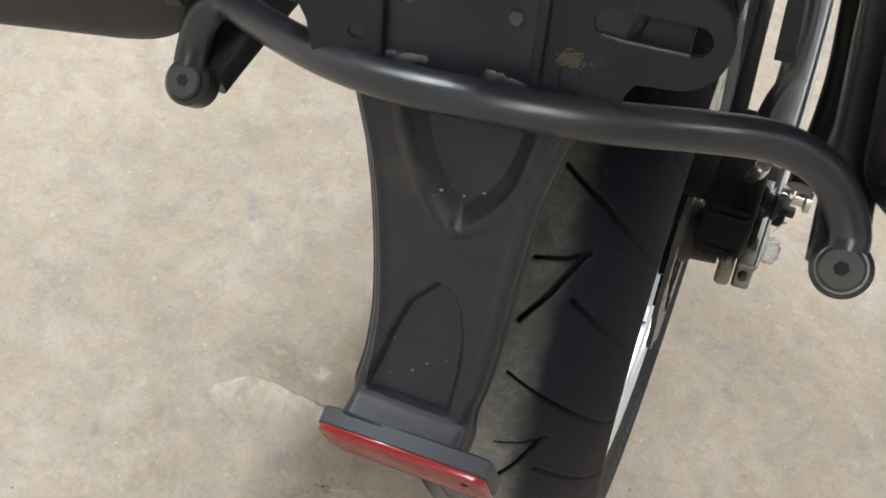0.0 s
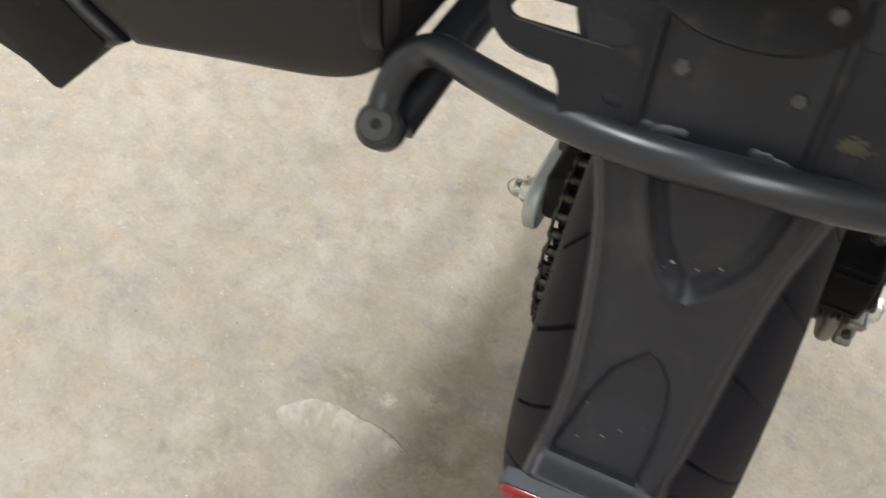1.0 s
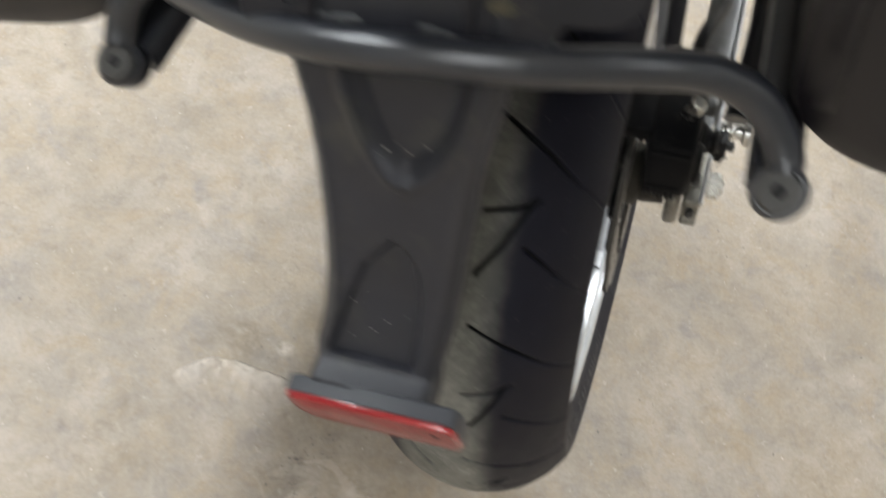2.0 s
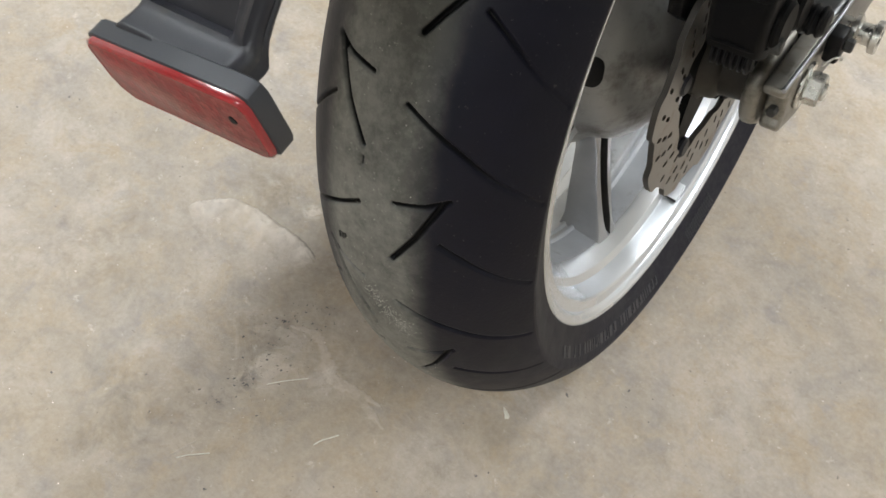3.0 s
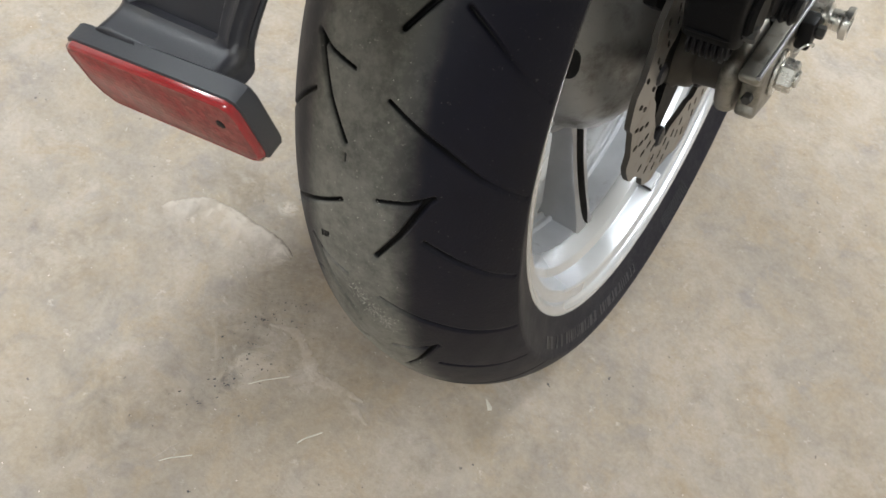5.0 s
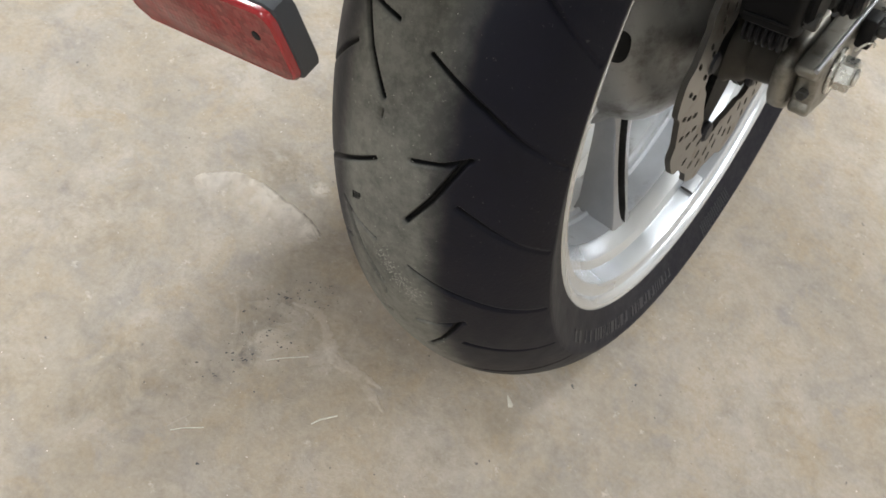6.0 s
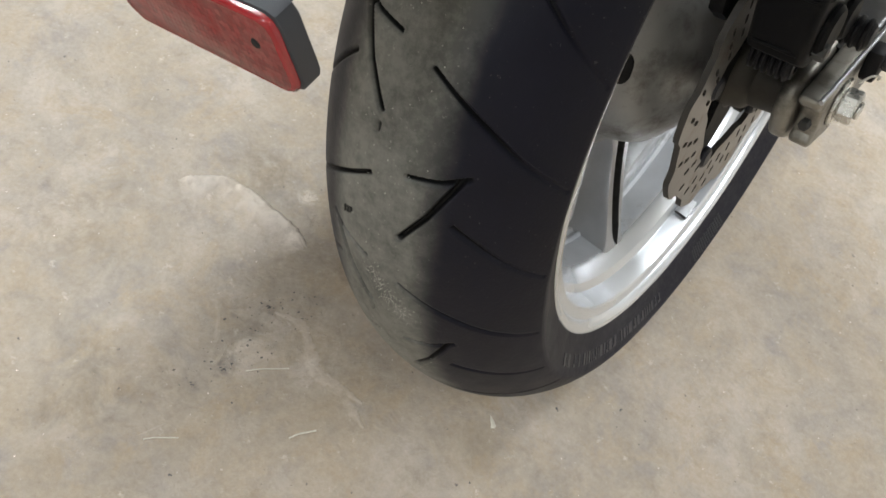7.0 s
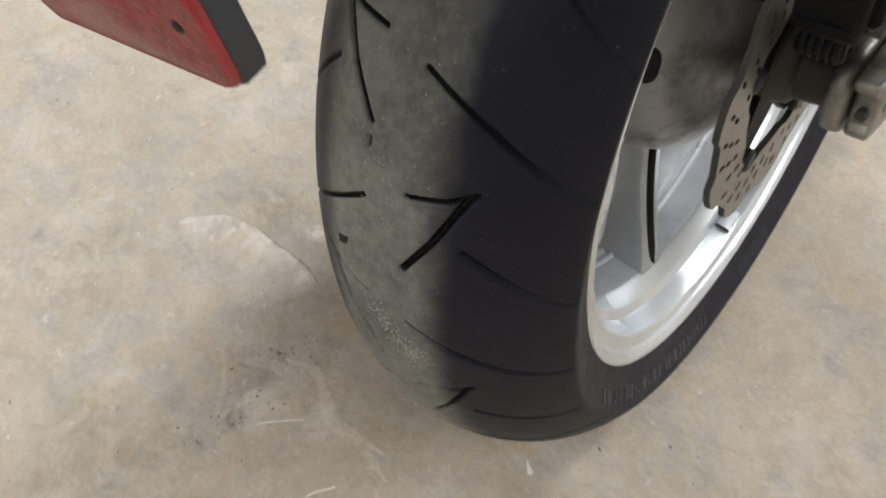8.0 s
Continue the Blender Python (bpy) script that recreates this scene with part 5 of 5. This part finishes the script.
def pannier(side):
    """Hard luggage case: shell and lid with a curved belly and a seam between them, latch foot, strap and buckle, hung on the rack."""
    s = side
    root = tagged(new("pannier"), "matt black plastic hard pannier hung on the motorcycle rack", "pannier", "pair of panniers")
    root.matrix_world = bike.matrix_world.copy()

    def shell(outline, stations):
        pts = [Vector((x, 0, z)) for x, z in outline]
        mid = sum(pts, Vector()) / len(pts)
        rings = []
        for y, inset in stations:
            ring = []
            for p in pts:
                way = (mid - p)
                q = p + way * (inset / max(way.length, 1e-6))
                ring.append((s * q.x, y, q.z))
            rings.append(ring)
        return loft(rings)

    body = [(p.x, p.y) for p in smooth_path([(0.158, 0.560, 0), (0.1555, 0.420, 0), (0.156, 0.372, 0), (0.160, 0.350, 0), (0.170, 0.3375, 0), (0.187, 0.3265, 0), (0.214, 0.3185, 0), (0.269, 0.3100, 0), (0.3360, 0.3000, 0)], 4)] + [(0.3600, 0.3180), (0.3880, 0.3440), (0.4100, 0.380), (0.4200, 0.430), (0.4200, 0.66), (0.166, 0.66)]
    lid = [(p.x, p.y) for p in smooth_path([(0.3385, 0.3000, 0), (0.356, 0.2905, 0), (0.385, 0.2835, 0), (0.425, 0.2820, 0), (0.462, 0.2870, 0), (0.492, 0.3050, 0), (0.505, 0.3400, 0), (0.508, 0.4200, 0)], 4)] + [(0.508, 0.66), (0.4230, 0.66), (0.4230, 0.430), (0.4130, 0.3790), (0.3905, 0.3425), (0.3625, 0.3165)]
    ends = [(-0.2900, 0.024), (-0.2896, 0.014), (-0.2880, 0.006), (-0.2850, 0.0015), (-0.2800, 0.0), (0.10, 0.0), (0.19, 0.0), (0.20, 0.012)]
    part("body", shell(body, ends), CASE, root)
    part("lid", shell(lid, [(y - 0.002, i) for y, i in ends]), CASE, root)
    foot = [(0.352, 0.300), (0.3640, 0.2830), (0.4050, 0.2465), (0.4110, 0.2465), (0.4270, 0.2600), (0.4700, 0.2770), (0.5000, 0.2960), (0.47, 0.320), (0.38, 0.325)]
    m = Matrix(((s, 0, 0, 0), (0, 0, 1, -0.2935), (0, 1, 0, 0), (0, 0, 0, 1)))
    part("latch", rounded(plate(foot, m, 0.04), 0.002), DARKPL, root, "black plastic latch at the case's foot")
    strap = smooth_path([(s * 0.1700, -0.2860, 0.352), (s * 0.1690, -0.2925, 0.372), (s * 0.1680, -0.2940, 0.42), (s * 0.1690, -0.2930, 0.50), (s * 0.171, -0.291, 0.58)], 6)
    band = part("strap", sweep(strap, 0.01, 16, flat=(0.010, 0.004)), CASE, root, "black strap down the case's edge")
    part("buckle", box(min(s * 0.176, s * 0.182), max(s * 0.176, s * 0.182), -0.2965, -0.2900, 0.428, 0.452, 0.0016), ZINC, band, "small bright metal buckle")
    return root


for side in (-1, 1):
    pannier(side)


# ------------------------------------------------------------------ on the floor
def mortar_ridge():
    """Low tongue of old mortar on the slab: a steep broken edge on one side, run out thin on the other."""
    rnd = random.Random(3)
    line = smooth_path([(-0.304, -0.212, 0), (-0.296, -0.197, 0), (-0.272, -0.1745, 0), (-0.245, -0.1700, 0), (-0.214, -0.1690, 0), (-0.190, -0.1690, 0), (-0.163, -0.174, 0)], 16)
    n = len(line)
    bm = bmesh.new()
    rows = []
    across = [(-0.046, -0.0003), (-0.036, 0.0006), (-0.028, 0.0012), (-0.020, 0.0017), (-0.014, 0.0022), (-0.0080, 0.0030), (-0.0032, 0.0040), (0.0, 0.0042), (0.0018, 0.0032), (0.0032, 0.0010), (0.0042, -0.0004)]
    us = list(np.linspace(-0.046, -0.006, 21)) + list(np.linspace(-0.0045, 0.0042, 9))
    for i, p in enumerate(line):
        t = (line[min(i + 1, n - 1)] - line[max(i - 1, 0)]).normalized()
        side = Vector((-t.y, t.x, 0))
        end = min(1.0, (i + 0.4) / 8, (n - i - 0.6) / 8)
        wob = 0.0016 * noise.noise(Vector((i * 0.35, 1.3, 0))) + 0.0012 * noise.noise(Vector((i * 0.9, 7.7, 0)))
        row = []
        for u in us:
            h = float(np.interp(u, [q[0] for q in across], [q[1] for q in across]))
            g = end if u > -0.01 else end ** 0.5
            q = p + side * (u * (0.35 + 0.65 * g) + wob)
            if h > 0:
                h *= g * max(0.0, 0.9 + 0.7 * noise.noise(Vector((q.x * 70, q.y * 70, 3.0))) + 0.35 * noise.noise(Vector((q.x * 150, q.y * 150, 5.0))))
                h += rnd.uniform(0, 0.00015)
            row.append(bm.verts.new(q + Vector((0, 0, h))))
        rows.append(row)
    for a, b in zip(rows, rows[1:]):
        for k in range(len(a) - 1):
            bm.faces.new((a[k], a[k + 1], b[k + 1], b[k]))
    tagged(mesh_object("mortar_ridge", bm, RIDGE, FLOOR), "thin pale ridge of old mortar")


mortar_ridge()


def smear(points, width, seed, high=0.0009, name="mortar_smear", m=None):
    """A low streak of mortar dragged over the slab."""
    rnd = random.Random(seed)
    line = smooth_path([(x, y, 0) for x, y in points], 10)
    n = len(line)
    bm = bmesh.new()
    rows = []
    for i, p in enumerate(line):
        t = (line[min(i + 1, n - 1)] - line[max(i - 1, 0)]).normalized()
        side = Vector((-t.y, t.x, 0))
        w = width * math.sin(math.pi * (i + 0.5) / n) ** 0.6 * rnd.uniform(0.6, 1.3)
        rows.append([bm.verts.new(p + side * w * u + Vector((0, 0, h))) for u, h in ((-1, -0.0003), (-0.4, high * rnd.uniform(0.4, 0.9)), (0.5, high * rnd.uniform(0.7, 1.1)), (1, -0.0003))])
    for a, b in zip(rows, rows[1:]):
        for k in range(3):
            bm.faces.new((a[k], a[k + 1], b[k + 1], b[k]))
    tagged(mesh_object(name, bm, m or SMEAR, FLOOR), "thin pale trace of old mortar")


smear([(-0.132, -0.248), (-0.107, -0.240), (-0.086, -0.250), (-0.062, -0.266), (-0.038, -0.261), (-0.012, -0.258)], 0.0085, 5, 0.0006)
smear([(-0.066, -0.262), (-0.045, -0.262), (-0.020, -0.268), (0.004, -0.274)], 0.0070, 9, 0.0005)
smear([(-0.208, -0.133), (-0.202, -0.129), (-0.196, -0.125)], 0.006, 6, 0.0006)
smear([(-0.162, -0.276), (-0.140, -0.262), (-0.118, -0.252)], 0.010, 7, 0.0004)
smear([(-0.126, -0.412), (-0.122, -0.399), (-0.118, -0.387)], 0.0016, 11, 0.0006)


def litter():
    rnd = random.Random(8)
    bm = bmesh.new()
    for _ in range(170):                     # dark crumbs swept together behind the wheel
        t = rnd.random()
        x, y = -0.128 + 0.008 * t + rnd.gauss(0, 0.017), -0.345 + 0.135 * t + rnd.gauss(0, 0.010)
        q = 0.00018 + 0.0007 * rnd.random() ** 3.0
        bmesh.ops.create_icosphere(bm, subdivisions=1, radius=q, matrix=pose(x, y, q * 0.5, rnd.uniform(0, 90), 0, rnd.uniform(0, 90)) @ Matrix.Diagonal((rnd.uniform(1.1, 2.2), 1, 0.7, 1)))
    for x, y, q in ((-0.139, -0.248, 0.0014), (-0.082, -0.415, 0.0011), (0.121, -0.135, 0.0014), (0.166, -0.090, 0.0010), (0.190, -0.082, 0.0007), (-0.130, -0.349, 0.0012), (-0.122, -0.321, 0.0013), (-0.118, -0.209, 0.0009)):
        for _ in range(4):                   # each a small cluster of broken bits
            bmesh.ops.create_icosphere(bm, subdivisions=1, radius=q * rnd.uniform(0.4, 0.8), matrix=pose(x + rnd.gauss(0, q), y + rnd.gauss(0, q * 0.6), q * 0.25, 0, 0, rnd.uniform(0, 90)) @ Matrix.Diagonal((1.6, 0.8, 0.5, 1)))
    for _ in range(60):
        x, y = rnd.uniform(-0.6, 0.5), rnd.uniform(-0.5, 0.35)
        q = rnd.uniform(0.0003, 0.0008)
        bmesh.ops.create_icosphere(bm, subdivisions=1, radius=q, matrix=pose(x, y, q * 0.5) @ Matrix.Diagonal((1.5, 1, 0.7, 1)))
    tagged(mesh_object("floor_grit", bm, GRIT), "scattered dark crumbs of dirt on the floor", "dirt", kind="stuff")
    for x, y, deg, L, w in ((-0.0295, -0.3150, 61, 0.024, 0.0012), (-0.1105, -0.3990, 47, 0.028, 0.0009), (-0.0945, -0.2935, 49, 0.038, 0.0009)):
        pts = smooth_path([(-L / 2, 0, w * 0.6), (-L / 6, w * 0.9, w * 0.9), (L / 5, w * 0.4, w * 0.7), (L / 2, 0, w * 0.6)], 4)
        ob = mesh_object("straw", sweep(pts, w * 0.6, 8), DEBRIS)
        ob.matrix_world = pose(x, y, 0, 0, 0, deg)
        tagged(ob, "pale dry straw scrap lying on the concrete", "straw")
    flake = [(-0.0060, -0.0005), (-0.0035, -0.0014), (0.0020, -0.0018), (0.0058, -0.0027), (0.0064, 0.0010), (0.0046, 0.0024), (-0.0010, 0.0013)]
    chip = mesh_object("chip", plate(flake, Matrix.Translation((0, 0, 0.0001)), 0.0009), DEBRIS)
    chip.matrix_world = pose(0.0840, -0.1875, 0, 0, 0, -41)
    tagged(chip, "small pale triangular flake lying on the concrete", "flake")


litter()
